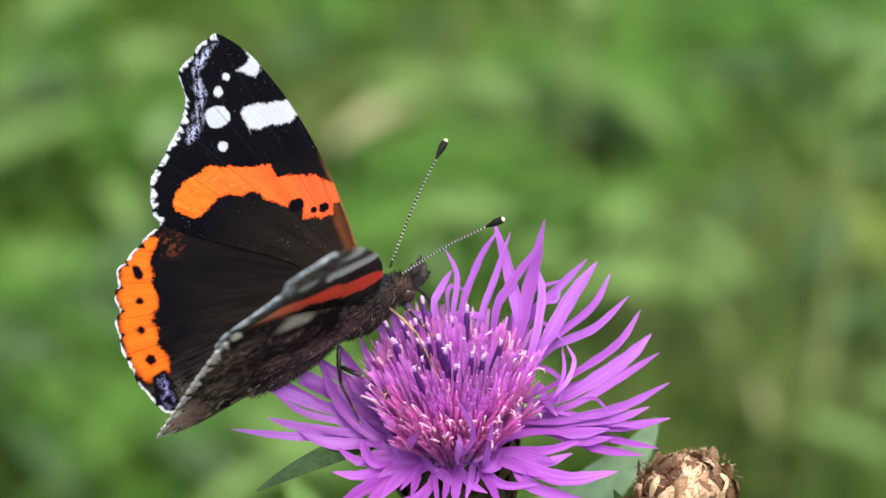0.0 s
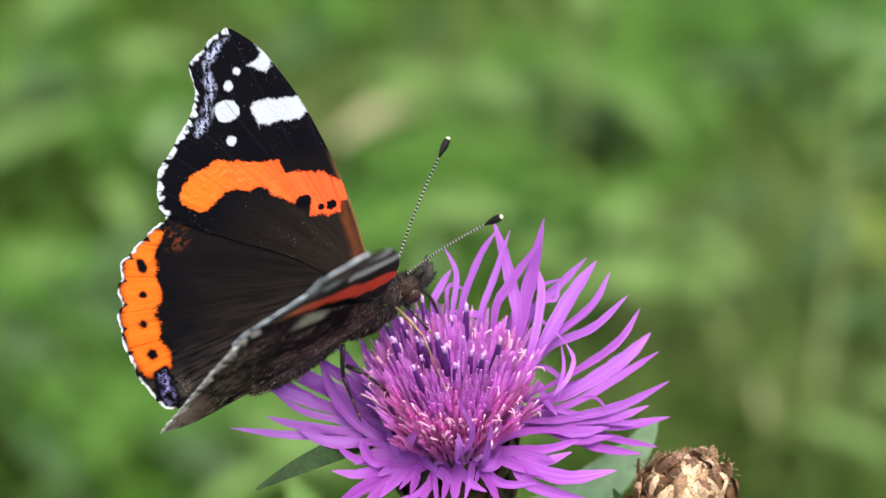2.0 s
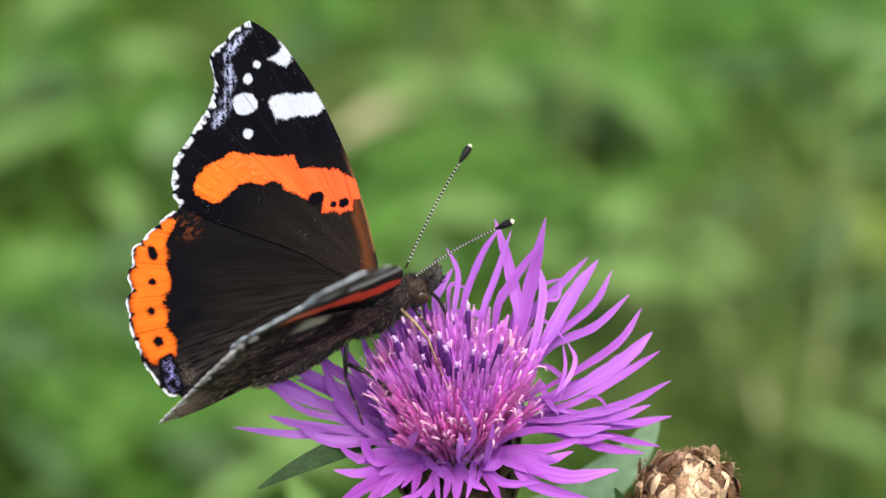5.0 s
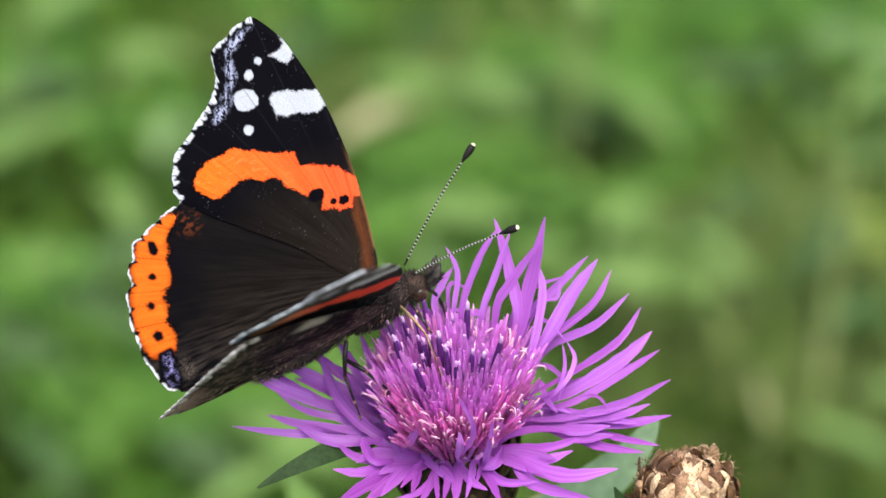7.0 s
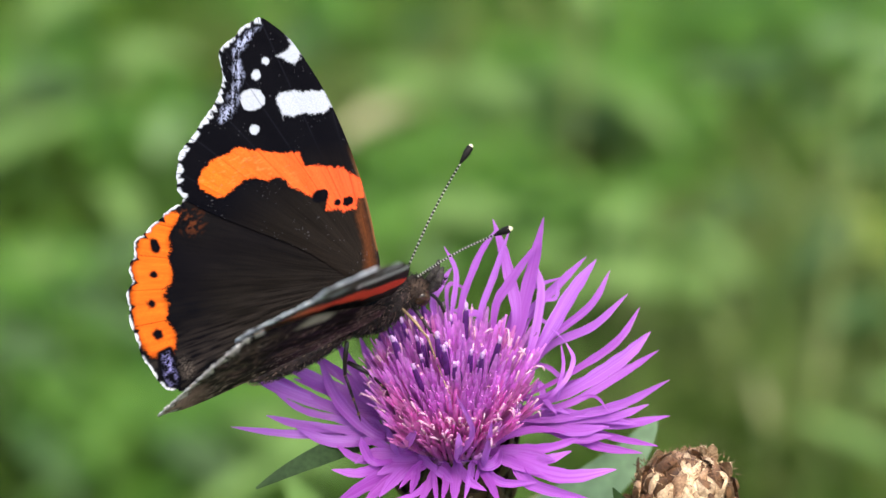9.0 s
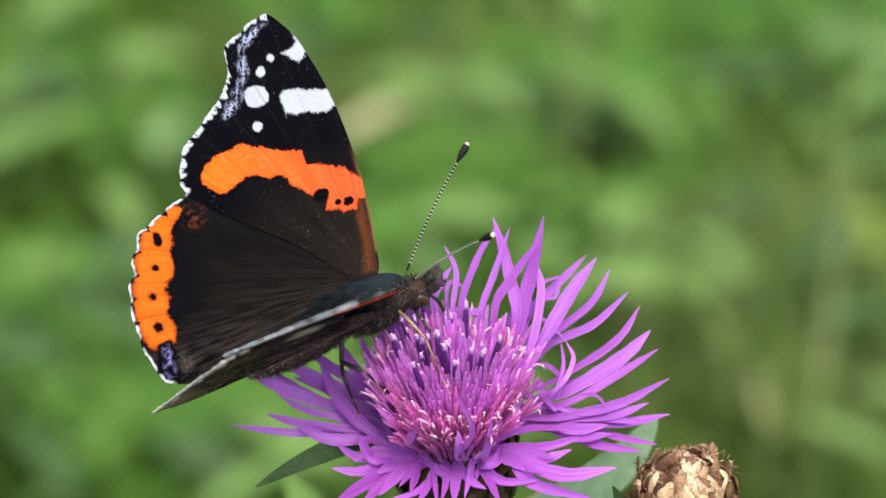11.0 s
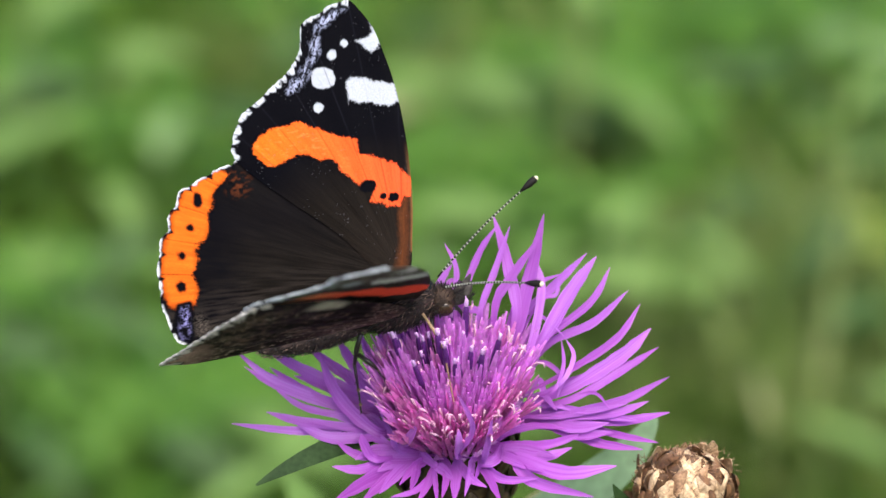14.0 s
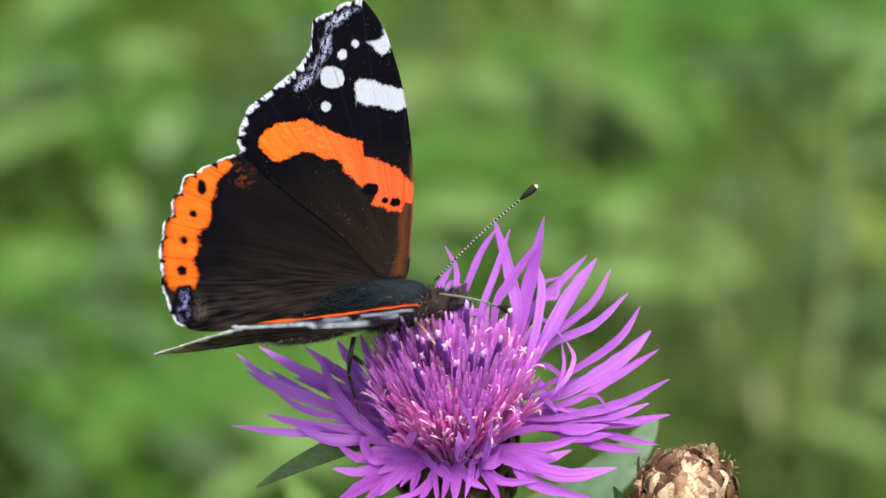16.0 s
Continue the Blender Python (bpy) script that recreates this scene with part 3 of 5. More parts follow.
    bloom((-9.6, 2.9, 0.8, -13.6, 4.7, 0.6, -17.6, 6.1, 0.8, 1.36),
          (-9.3, 2, 1.3, -12.7, 3, 1.5, -16.1, 4.1, 1.6, 1.11),
          (-9, 4.1, 0.7, -11.5, 5.8, 0.4, -14.3, 7.8, 0.1, 1.36),
          (-8, 2.9, 1.7, -10.2, 4.7, 1.3, -12, 6.9, 0.4, 1.36))
    bloom((-7.7, 4.1, 1.6, -8.9, 6.6, 0.5, -9.6, 9, -0.5, 1.23),
          (-7.1, 4.8, 1.8, -8, 7.8, 0.6, -8.3, 10.9, -0.6, 1.11),
          (-8.6, 0.8, 2, -11.1, 1.4, 2.2, -13.8, 1.9, 2.6, 1.11))
    bloom((10.2, 2.3, 2.7, 15.5, 2, 5.6, 19.6, 1.6, 8.2, 1.23),
          (9.6, 1.2, 2.4, 13.1, 0, 5.2, 17, 0.3, 6.4, 1.23),
          (10.5, 2.7, 3.2, 14.3, 2.5, 5.8, 18.5, 3.4, 7.3, 0.86),
          (8.4, 2.9, 2.4, 10.5, 3.1, 3.5, 12.5, 2.5, 5.5, 0.86))
    bloom((-6.4, -1.8, 4.8, -8.8, -1.7, 5.6, -10.7, -2.6, 7.5, 1.11),
          (-4.9, -2.1, 4.5, -6.4, -2.9, 6, -8.3, -3.8, 7.9, 1.23),
          (-3.1, -2.7, 4.8, -4.3, -3.5, 6.3, -5.9, -5.1, 9.2, 0.99),
          (-7, -1.2, 4.5, -8.6, -0.5, 4.2, -10.7, -0.4, 5, 0.99),
          (-0.9, -3, 5, -0.9, -4.6, 7.6, -1.4, -6.4, 10.6, 0.86))
    bloom((2, -2.7, 4.6, 1.6, -4, 6.8, 1, -6.2, 10.3, 0.86),
          (4.6, -2.1, 4.2, 7, -3, 6.1, 9.6, -3.8, 7.9, 1.11),
          (5.5, -1.5, 4.1, 8.2, -1.7, 5.3, 10.9, -2.3, 7.1, 0.99),
          (6.1, 0.6, 3.1, 6.8, 1.6, 2.3, 6.2, 2.7, 0.9, 0.86))


def disc_meshes(rng):
    """Shared shapes of the disc florets: slim tubes with five narrow upright teeth, anther columns and pale curled tips."""
    out = {"tube": [], "rose": [], "anther": [], "style": [], "tip": []}
    for key, mat in (("tube", M_TUBE), ("rose", M_TUBE_ROSE)):
        for _ in range(6):
            pieces = [tube([(0, 0, 0), (0, 0, 0.004), (0, 0, 0.0066), (0, 0, 0.0080)], [0.00026, 0.00030, 0.00040, 0.00046], 8)]
            for k in range(5):
                a = 2 * math.pi * k / 5 + rng.uniform(-.3, .3)
                c, s = math.cos(a), math.sin(a)
                h, o = rng.uniform(0.0112, 0.0138), rng.uniform(0.0004, 0.0012)
                path = bezier((0.00042 * c, 0.00042 * s, 0.0077), (0.0005 * c, 0.0005 * s, 0.0098), (o * c, o * s, h), 6)
                pieces.append(strip(path, [0.0005, 0.00070, 0.00078, 0.00074, 0.00062, 0.00046, 0.00026], (c, s, 0.3), 0.00014, 0.3))
            out[key].append(blade_mesh("disc_floret", *merged(pieces), mat))
    for _ in range(5):
        b = rng.uniform(-0.0007, 0.0007)
        col = [(0, 0, 0.0082), (b * 0.2, 0, 0.0102), (b * 0.6, 0, 0.0124), (b, 0, 0.0139), (b * 1.08, 0, 0.0144)]
        out["anther"].append(mesh_of("anther", *tube(col, [0.00026, 0.00034, 0.00035, 0.00030, 0.00016], 8), M_ANTHER))
        out["style"].append(mesh_of("style", *merged([tube([(b, 0, 0.0139), (b * 1.08, 0, 0.0146), (b * 1.1, 0, 0.0150), (b * 1.1, 0, 0.0152)], [0.00016, 0.00024, 0.00022, 0.00008], 7),
                                                      tube([(b, 0, 0.0146), (b * 1.1 - 0.0002, -0.0003, 0.0153)], [0.00010, 0.00005], 5)]), M_STYLE))
        e, d = rng.uniform(0.0004, 0.0011), rng.choice((-1, 1))
        curl = [(0, 0, 0.0078), (e * 0.3, 0, 0.0104), (e * 0.8, 0.0002 * d, 0.0120), (e * 1.5, 0.0004 * d, 0.0125), (e * 1.9, 0.0006 * d, 0.0121)]
        straight = [(-0.0002, 0, 0.0080), (-0.0003, 0.0002, 0.0110), (-0.0005, 0.0002, 0.0128)]
        out["tip"].append(mesh_of("floret_tip", *merged([tube(curl, [0.00010, 0.00012, 0.00014, 0.00014, 0.00008], 6), tube(straight, [0.00009, 0.00012, 0.00014], 6)]), M_POLLEN))
    return out


def knapweed_flower():
    rng = random.Random(11)
    fl = thing("knapweed_flower", FLOWER_AT, "violet knapweed flower head with long ragged ray florets on a stem", "flower")
    # stem, down to the soil
    inv = FLOWER_AT.inverted()
    foot = inv @ Vector((-0.004, 0.03, -0.01))
    path = bezier((0, 0, -0.013), inv @ Vector((0.0005, 0.004, 0.3)), foot, 24)
    part("stem", mesh_of("stem", *tube(path, [0.0013 + 0.0004 * i / 24 for i in range(25)], 10), M_STEM), fl)
    # involucre: an egg of overlapping brown bracts
    core = [(0, 0, -0.0145), (0, 0, -0.0125), (0, 0, -0.009), (0, 0, -0.005), (0, 0, -0.001), (0, 0, 0.0015)]
    inv_ob = part("involucre", mesh_of("involucre", *tube(core, [0.002, 0.0046, 0.0064, 0.0064, 0.0052, 0.0042], 20), M_BRACT), fl, "brown scaly involucre")
    bract = mesh_of("bract", *strip(bezier((0, 0, 0), (0.0012, 0, 0.002), (0.0006, 0, 0.0044), 5), [0.0018, 0.0026, 0.003, 0.0026, 0.0016, 0.0004], (1, 0, 0), 0.0003, -0.3), M_BRACT)
    for row, (z, r) in enumerate(((-0.0125, 0.0044), (-0.0095, 0.006), (-0.0065, 0.0064), (-0.0035, 0.0058))):
        for k in range(14):
            a = 2 * math.pi * (k + 0.5 * (row % 2)) / 14
            at = Matrix.Translation((r * math.cos(a), r * math.sin(a), z)) @ Matrix.Rotation(a, 4, "Z") @ Matrix.Rotation(rng.uniform(-.15, .15), 4, "Y")
            part("bract", bract, inv_ob, at=at)
    ray_florets(fl)
    # leaves on the stem
    def stem_leaf(a, b, c, width, mat, label, sag=(0, 0, 0.002)):
        path = bezier(inv @ Vector(a), inv @ (Vector(b) + Vector(sag)), inv @ Vector(c), 14)
        wid = [width * max(0.05, math.sin(math.pi * min(0.98, (0.05 + 0.93 * i / 14) ** 0.85)) ** 0.8) for i in range(15)]
        part("leaf", blade_mesh("leaf", *strip(path, wid, inv.to_3x3() @ Vector((0.1, -0.75, 0.6)), 0.0003, 0.18, 0.05), mat), fl, label)

    stem_leaf((-0.003, -0.003, 0.4795), (-0.0120, -0.0095, 0.4796), (-0.0199, -0.0143, 0.4790), 0.0024, M_LEAF, "dark green pointed leaf")
    stem_leaf((0.001, 0.004, 0.455), (0.0215, 0.004, 0.466), (0.0245, 0.0068, 0.4742), 0.0054, M_GLAUCOUS, "pale bluish green upper leaf", (0, 0, 0))
    stem_leaf((0.0, 0.012, 0.40), (-0.014, 0.055, 0.418), (-0.022, 0.060, 0.428), 0.010, M_MIDLEAF, "mid-green lower leaf", (0, 0, -0.002))
    stem_leaf((0.001, 0.002, 0.45), (0.010, 0.010, 0.4605), (0.0185, 0.0115, 0.4605), 0.003, M_DRYLEAF, "withered olive leaf")
    # disc florets on a spiral: anthers stand in the middle and at the back, curled pale tips at the front edge
    sh = disc_meshes(rng)
    count = 230
    for i in range(count):
        q = math.sqrt((i + 0.5) / count)
        a = i * 2.39996
        r0 = 0.0046 * q
        front = math.sin(a) < -0.1
        tilt = radians(29 * q ** 1.2 + rng.uniform(-6, 6))
        at = (Matrix.Translation((r0 * math.cos(a), r0 * math.sin(a), 0.0005)) @ Matrix.Rotation(a, 4, "Z") @ Matrix.Rotation(tilt, 4, "Y")
              @ Matrix.Rotation(rng.uniform(0, 6), 4, "Z") @ Matrix.Scale(rng.uniform(0.80, 1.06) * (1.03 - (0.24 if front else 0.15) * q), 4))
        outer = q > 0.66
        fo = part("disc_floret", rng.choice(sh["rose" if rng.random() < (0.8 if outer and front else 0.15) else "tube"]), fl, at=at)
        k = rng.randrange(5)
        if 0.12 < q < (0.45 if front else 0.84) and rng.random() < 0.27:
            part("anther", sh["anther"][k], fo)
            part("style", sh["style"][k], fo)
        elif rng.random() < ((0.6 if front else 0.4) if outer else 0.06):
            part("floret_tip", sh["tip"][k], fo)
    return fl


FLOWER = knapweed_flower()


BUD_AT = pose(0.0263, -0.0108, 0.4741, 8, 4, 0)


def seed_head():
    """A spent knapweed head: a globe of overlapping straw and brown scales."""
    rng = random.Random(23)
    bd = thing("knapweed_seed_head", BUD_AT, "dry straw-brown knapweed seed head of overlapping scales", "seed head")
    inv = BUD_AT.inverted()
    path = bezier((0, 0, -0.005), inv @ Vector((0.020, 0.01, 0.3)), inv @ Vector((0.006, 0.03, -0.01)), 20)
    part("stem", mesh_of("stem", *tube(path, [0.001 + 0.0005 * i / 20 for i in range(21)], 9), M_STEM), bd)
    v, f = ellipsoid(0.0054, 0.0050, 0.0050, 24, 18)
    part("core", mesh_of("core", [(y, z, x) for x, y, z in v], f, M_BRACT), bd)
    shapes = []
    for i in range(8):
        w, ln = rng.uniform(0.0014, 0.0023), rng.uniform(0.0020, 0.0031)
        pts = bezier((0, 0, 0), (0.0006 + 0.0004 * rng.random(), 0, ln * 0.5), (rng.uniform(-0.0003, 0.0006), 0, ln), 6)
        wid = [w * k * rng.uniform(0.85, 1.12) for k in (0.9, 1.0, 0.95, 0.85, 0.68, 0.44, 0.12)]
        pieces = [strip(pts, wid, (1, rng.uniform(-.35, .35), 0), 0.0002, -0.5, 0.25)]
        for k in range(5 if i > 3 else 0):
            y = (k - 2) * w * 0.2
            pieces.append(tube([(0.0001, y, ln * (0.9 - 0.05 * abs(k - 2))), (0.0004, y * 1.5, ln * (0.97 - 0.05 * abs(k - 2)))], [0.00006, 0.00002], 3))
        shapes.append(merged(pieces))
    pale = [blade_mesh("scale", *sh, M_HUSK) for sh in shapes]
    dark = [blade_mesh("scale", *sh, M_HUSK_DARK) for sh in shapes]
    rosy = [blade_mesh("scale", *sh, M_HUSK_ROSE) for sh in shapes]
    rows = 13
    for r in range(rows):
        lat = radians(-50 + 128 * r / (rows - 1))
        n = max(6, round(24 * math.cos(lat)))
        for k in range(n):
            a = 2 * math.pi * (k + 0.5 * (r % 2)) / n + rng.uniform(-.1, .1)
            p = Vector((0.0050 * math.cos(lat) * math.cos(a), 0.0050 * math.cos(lat) * math.sin(a), 0.0054 * math.sin(lat)))
            at = (Matrix.Translation(p * 0.99) @ Matrix.Rotation(a, 4, "Z") @ Matrix.Rotation(-lat + radians(rng.uniform(-6, 22)), 4, "Y")
                  @ Matrix.Rotation(rng.uniform(-0.6, 0.6), 4, "X") @ Matrix.Scale(rng.uniform(0.75, 1.3), 4))
            brown = 0.75 if abs(math.cos(a)) > 0.78 else 0.20
            part("scale", (dark if rng.random() < brown else rosy if rng.random() < 0.24 else pale)[rng.randrange(8)], bd, at=at)
    path = bezier((-0.002, 0.001, -0.006), (-0.0055, 0.0, -0.003), (-0.0078, 0.0015, 0.0008), 8)
    part("leaf", blade_mesh("leaf", *strip(path, [0.0012, 0.002, 0.0026, 0.0028, 0.0026, 0.0022, 0.0017, 0.001, 0.0002], (0, -1, 0.3), 0.0003, 0.2), M_LEAF), bd, "small dark green leaf")
    return bd


BUD = seed_head()


# ---------------------------------------------------------------- red admiral butterfly
def value_noise(x, y, seed):
    """Smooth random values from 0 to 1 over arrays of points."""
    table = np.random.RandomState(seed).rand(64, 64)
    xi, yi = np.floor(x).astype(int), np.floor(y).astype(int)
    fx, fy = x - xi, y - yi
    fx, fy = fx * fx * (3 - 2 * fx), fy * fy * (3 - 2 * fy)
    g = lambda a, b: table[(xi + a) % 64, (yi + b) % 64]
    return (g(0, 0) * (1 - fx) + g(1, 0) * fx) * (1 - fy) + (g(0, 1) * (1 - fx) + g(1, 1) * fx) * fy


def smooth_loop(points, count):
    """A closed Catmull-Rom curve through the points, evenly resampled."""
    P = np.array(points, float)
    n, out = len(P), []
    for i in range(n):
        a, b, c, d = P[i - 1], P[i], P[(i + 1) % n], P[(i + 2) % n]
        for t in np.linspace(0, 1, 16, endpoint=False):
            out.append(0.5 * (2 * b + (c - a) * t + (2 * a - 5 * b + 4 * c - d) * t * t + (3 * b - a - 3 * c + d) * t ** 3))
    Q = np.array(out + [out[0]])
    s = np.r_[0, np.cumsum(np.hypot(*np.diff(Q, axis=0).T))]
    at = np.linspace(0, s[-1], count, endpoint=False)
    return np.column_stack([np.interp(at, s, Q[:, 0]), np.interp(at, s, Q[:, 1])])


def inside(poly, u, v):
    """Signed distance in mm to a polygon, positive inside."""
    P = np.array(poly, float)
    best, odd = np.full(u.shape, 1e9), np.zeros(u.shape, bool)
    for (ax, ay), (bx, by) in zip(P, np.roll(P, -1, 0)):
        ex, ey = bx - ax, by - ay
        t = np.clip(((u - ax) * ex + (v - ay) * ey) / (ex * ex + ey * ey + 1e-12), 0, 1)
        best = np.minimum(best, np.hypot(u - ax - t * ex, v - ay - t * ey))
        odd ^= ((ay > v) != (by > v)) & (u < (bx - ax) * (v - ay) / (by - ay + 1e-12) + ax)
    return np.where(odd, best, -best)


def fade(d, soft=0.12):
    return np.clip(d / soft + 0.5, 0, 1)[:, None]


def over(col, paint, mask):
    return col * (1 - mask) + np.array(paint) * mask


# outlines in mm: along the body, and out from it
FORE = ((1.5, 0.8), (2.5, 4.8), (3.1, 8.4), (3.4, 12.0), (3.5, 15.1), (3.4, 18.8), (3.1, 21.9), (2.5, 25.1), (1.8, 27.7), (0.7, 29.8), (-0.4, 31.1),
        (-2.2, 30.9), (-3.9, 30.1), (-5.2, 29.8), (-5.9, 29.2), (-6.2, 27.7), (-6.5, 26.5), (-7.2, 25.4), (-8.0, 24.5), (-9.6, 23.4), (-10.8, 22.6),
        (-12.2, 21.7), (-13.7, 20.7), (-14.6, 19.2), (-15.1, 18.2), (-15.4, 17.0), (-15.1, 15.9), (-13.1, 13.5), (-9.4, 10.0), (-5.1, 5.9), (-1.1, 0.8))
HIND = ((0.4, 2.1), (-2.5, 6.6), (-6.7, 10.8), (-11.1, 14.0), (-14.5, 15.8), (-15.8, 15.6), (-17.4, 15.4), (-18.8, 14.8), (-20.1, 14.2), (-21.7, 13.6),
        (-22.5, 12.4), (-23.4, 11.1), (-23.7, 9.8), (-24.7, 8.5), (-25.1, 7.0), (-25.6, 5.4), (-25.5, 3.7), (-25.7, 2.0), (-25.3, 0.5), (-25.1, -1.0),
        (-24.5, -2.3), (-23.4, -3.1), (-21.5, -3.6), (-18.1, -3.7), (-13.0, -3.4), (-6.7, -2.8), (-0.9, -1.4))
# the near hindwing, whose outer part is drawn in and curled, so that its margin runs almost straight
HIND_NEAR = (*HIND[:5], (-15.9, 15.2), (-16.9, 13.9), (-17.9, 12.4), (-18.9, 10.9), (-19.8, 9.4), (-20.6, 8.0), (-21.4, 6.6), (-22.1, 5.3), (-22.8, 4.0), (-23.5, 2.8),
             (-24.1, 1.7), (-24.7, 0.7), (-25.2, -0.2), (-25.6, -1.0), (-25.5, -1.8), *HIND[20:])
BAR = ((-2.0, 22.2), (-1.4, 22.7), (0.3, 22.3), (1.4, 21.7), (3.2, 21.3), (3.4, 19.4), (2.2, 18.9), (1.3, 19.2), (0.5, 19.7), (-0.8, 19.7), (-1.8, 20.2), (-2.1, 19.7), (-2.0, 21.3))
TIP = ((1.5, 28.8), (2.0, 28.0), (2.3, 26.4), (2.1, 25.3), (1.4, 25.0), (0.7, 25.8), (-0.3, 26.6), (1.1, 26.6), (1.7, 27.1))
BAND = ((-13.1, 16.9), (-12.2, 18.1), (-10.3, 18.7), (-7.5, 18.8), (-4.9, 17.2), (-3.2, 16.4), (-1.8, 15.9), (-1.7, 14.5), (0.0, 13.8), (2.0, 12.6), (3.3, 10.8),
        (3.0, 8.9), (2.3, 9.1), (1.7, 8.2), (0.8, 8.1), (-0.4, 8.8), (-1.3, 9.2), (-1.0, 10.1), (-1.8, 10.6), (-2.6, 11.5), (-3.2, 12.2), (-3.9, 12.6),
        (-4.2, 13.8), (-4.8, 14.4), (-6.1, 14.3), (-7.0, 15.2), (-8.4, 15.5), (-9.7, 15.0), (-11.0, 14.6), (-11.7, 14.8), (-12.6, 15.6))
HBAND = ((-17.6, 15.2), (-16.3, 14.5), (-17.6, 13.3), (-18.2, 12.3), (-18.3, 11.0), (-18.8, 9.3), (-19.6, 7.6), (-20.8, 6.8), (-20.9, 5.3), (-21.1, 3.5), (-21.3, 2.0),
         (-21.8, 1.4), (-23.1, 1.2), (-24.6, 1.8), (-24.8, 3.5), (-24.8, 5.3), (-24.4, 6.9), (-23.9, 8.3), (-23.0, 9.7), (-22.7, 11.0), (-21.9, 12.2), (-21.1, 13.3), (-19.5, 14.2))
BLUE = ((-23.7, 1.3), (-22.6, 1.4), (-22.6, 0.0), (-22.8, -1.8), (-23.5, -2.8), (-24.2, -2.3), (-24.3, -0.9))
LILAC = ((-0.7, 30.3), (-1.5, 29.6), (-2.7, 29.0), (-3.8, 28.5), (-4.4, 27.0), (-4.5, 25.8), (-5.4, 24.4), (-6.4, 23.1), (-7.1, 21.8), (-8.4, 22.2), (-7.9, 23.3), (-6.6, 24.3),
         (-5.6, 25.7), (-5.0, 27.1), (-4.7, 28.6), (-3.6, 29.5), (-2.0, 30.2))
COPPER = ((3.3, 10.8), (2.4, 4.8), (1.6, 0.8), (-0.4, 1.1), (0.8, 4.5), (1.1, 7.5), (2.1, 9.1))
SET = radians(7)  # how far the wings are swung forward on the body
BLACK, BASE, WHITE = (0.0016, 0.0015, 0.0028), (0.0075, 0.0058, 0.0047), (0.36, 0.385, 0.42)


def ragged(u, v, seed, amount=0.35, size=0.25):
    return (value_noise(u / size, v / size, seed) - 0.5) * amount + (value_noise(u / 0.9, v / 0.9, seed + 1) - 0.5) * amount


def dots(col, u, v, spots, paint, seed, soft=0.12):
    for x, y, a, b in spots:
        e = 1 - np.hypot((u - x) / a, (v - y) / b)
        col = over(col, paint, fade(e * min(a, b) + ragged(u, v, seed, 0.22, 0.3), soft))
    return col


def veins(u, v, ux, uy, gap, width):
    """Thin lines that fan out from the wing's root."""
    an = np.degrees(np.arctan2(v - uy, u - ux))
    d = np.abs((an / gap + 0.25) % 1 - 0.5)
    r = np.hypot(u - ux, v - uy)
    return np.clip(1 - (0.5 - d) * radians(gap) * r / width, 0, 1)[:, None]


def hairs(u, v, seed):
    """Fine streaks along the wing, out from the root."""
    an = np.arctan2(v - 0.5, u - 1.0)
    r = np.hypot(u - 1.0, v - 0.5)
    return value_noise(an * 75, r * 0.35, seed)[:, None] * 0.6 + value_noise(an * 160, r * 0.8, seed + 5)[:, None] * 0.4


def fringe(col, u, v, edge, run, margin, step, seed, gap=0.14, deep=0.5, paint=(0.78, 0.80, 0.82), rim=0.3):
    """White scales along the outer margin, broken by black at the vein ends."""
    wob = value_noise(run / 0.45, u * 0, seed)
    run = run + 1.3 * (value_noise(run / 3.1, u * 0 + 5, seed + 4) - 0.5)
    off = np.abs((run / step) % 1 - 0.5)
    long = 0.7 + 0.6 * value_noise(run / step / 1.01, u * 0 + 9, seed)
    depth = deep * (0.45 + 0.8 * wob) * long * np.clip(1.3 - 1.3 * (off / 0.5) ** 3, 0.15, 1.2)
    col = over(col, BLACK, fade(depth + rim - edge, 0.3) * margin[:, None])
    thin = value_noise(run / 0.13, edge / 0.4, seed + 2)
    lit = np.clip((0.5 - gap - off + 0.12 * (wob - 0.5)) / 0.07, 0, 1) * np.clip(thin * 2.4 - 0.1, 0.1, 1)
    return over(col, paint, fade(depth - edge, 0.22) * (margin * lit)[:, None])


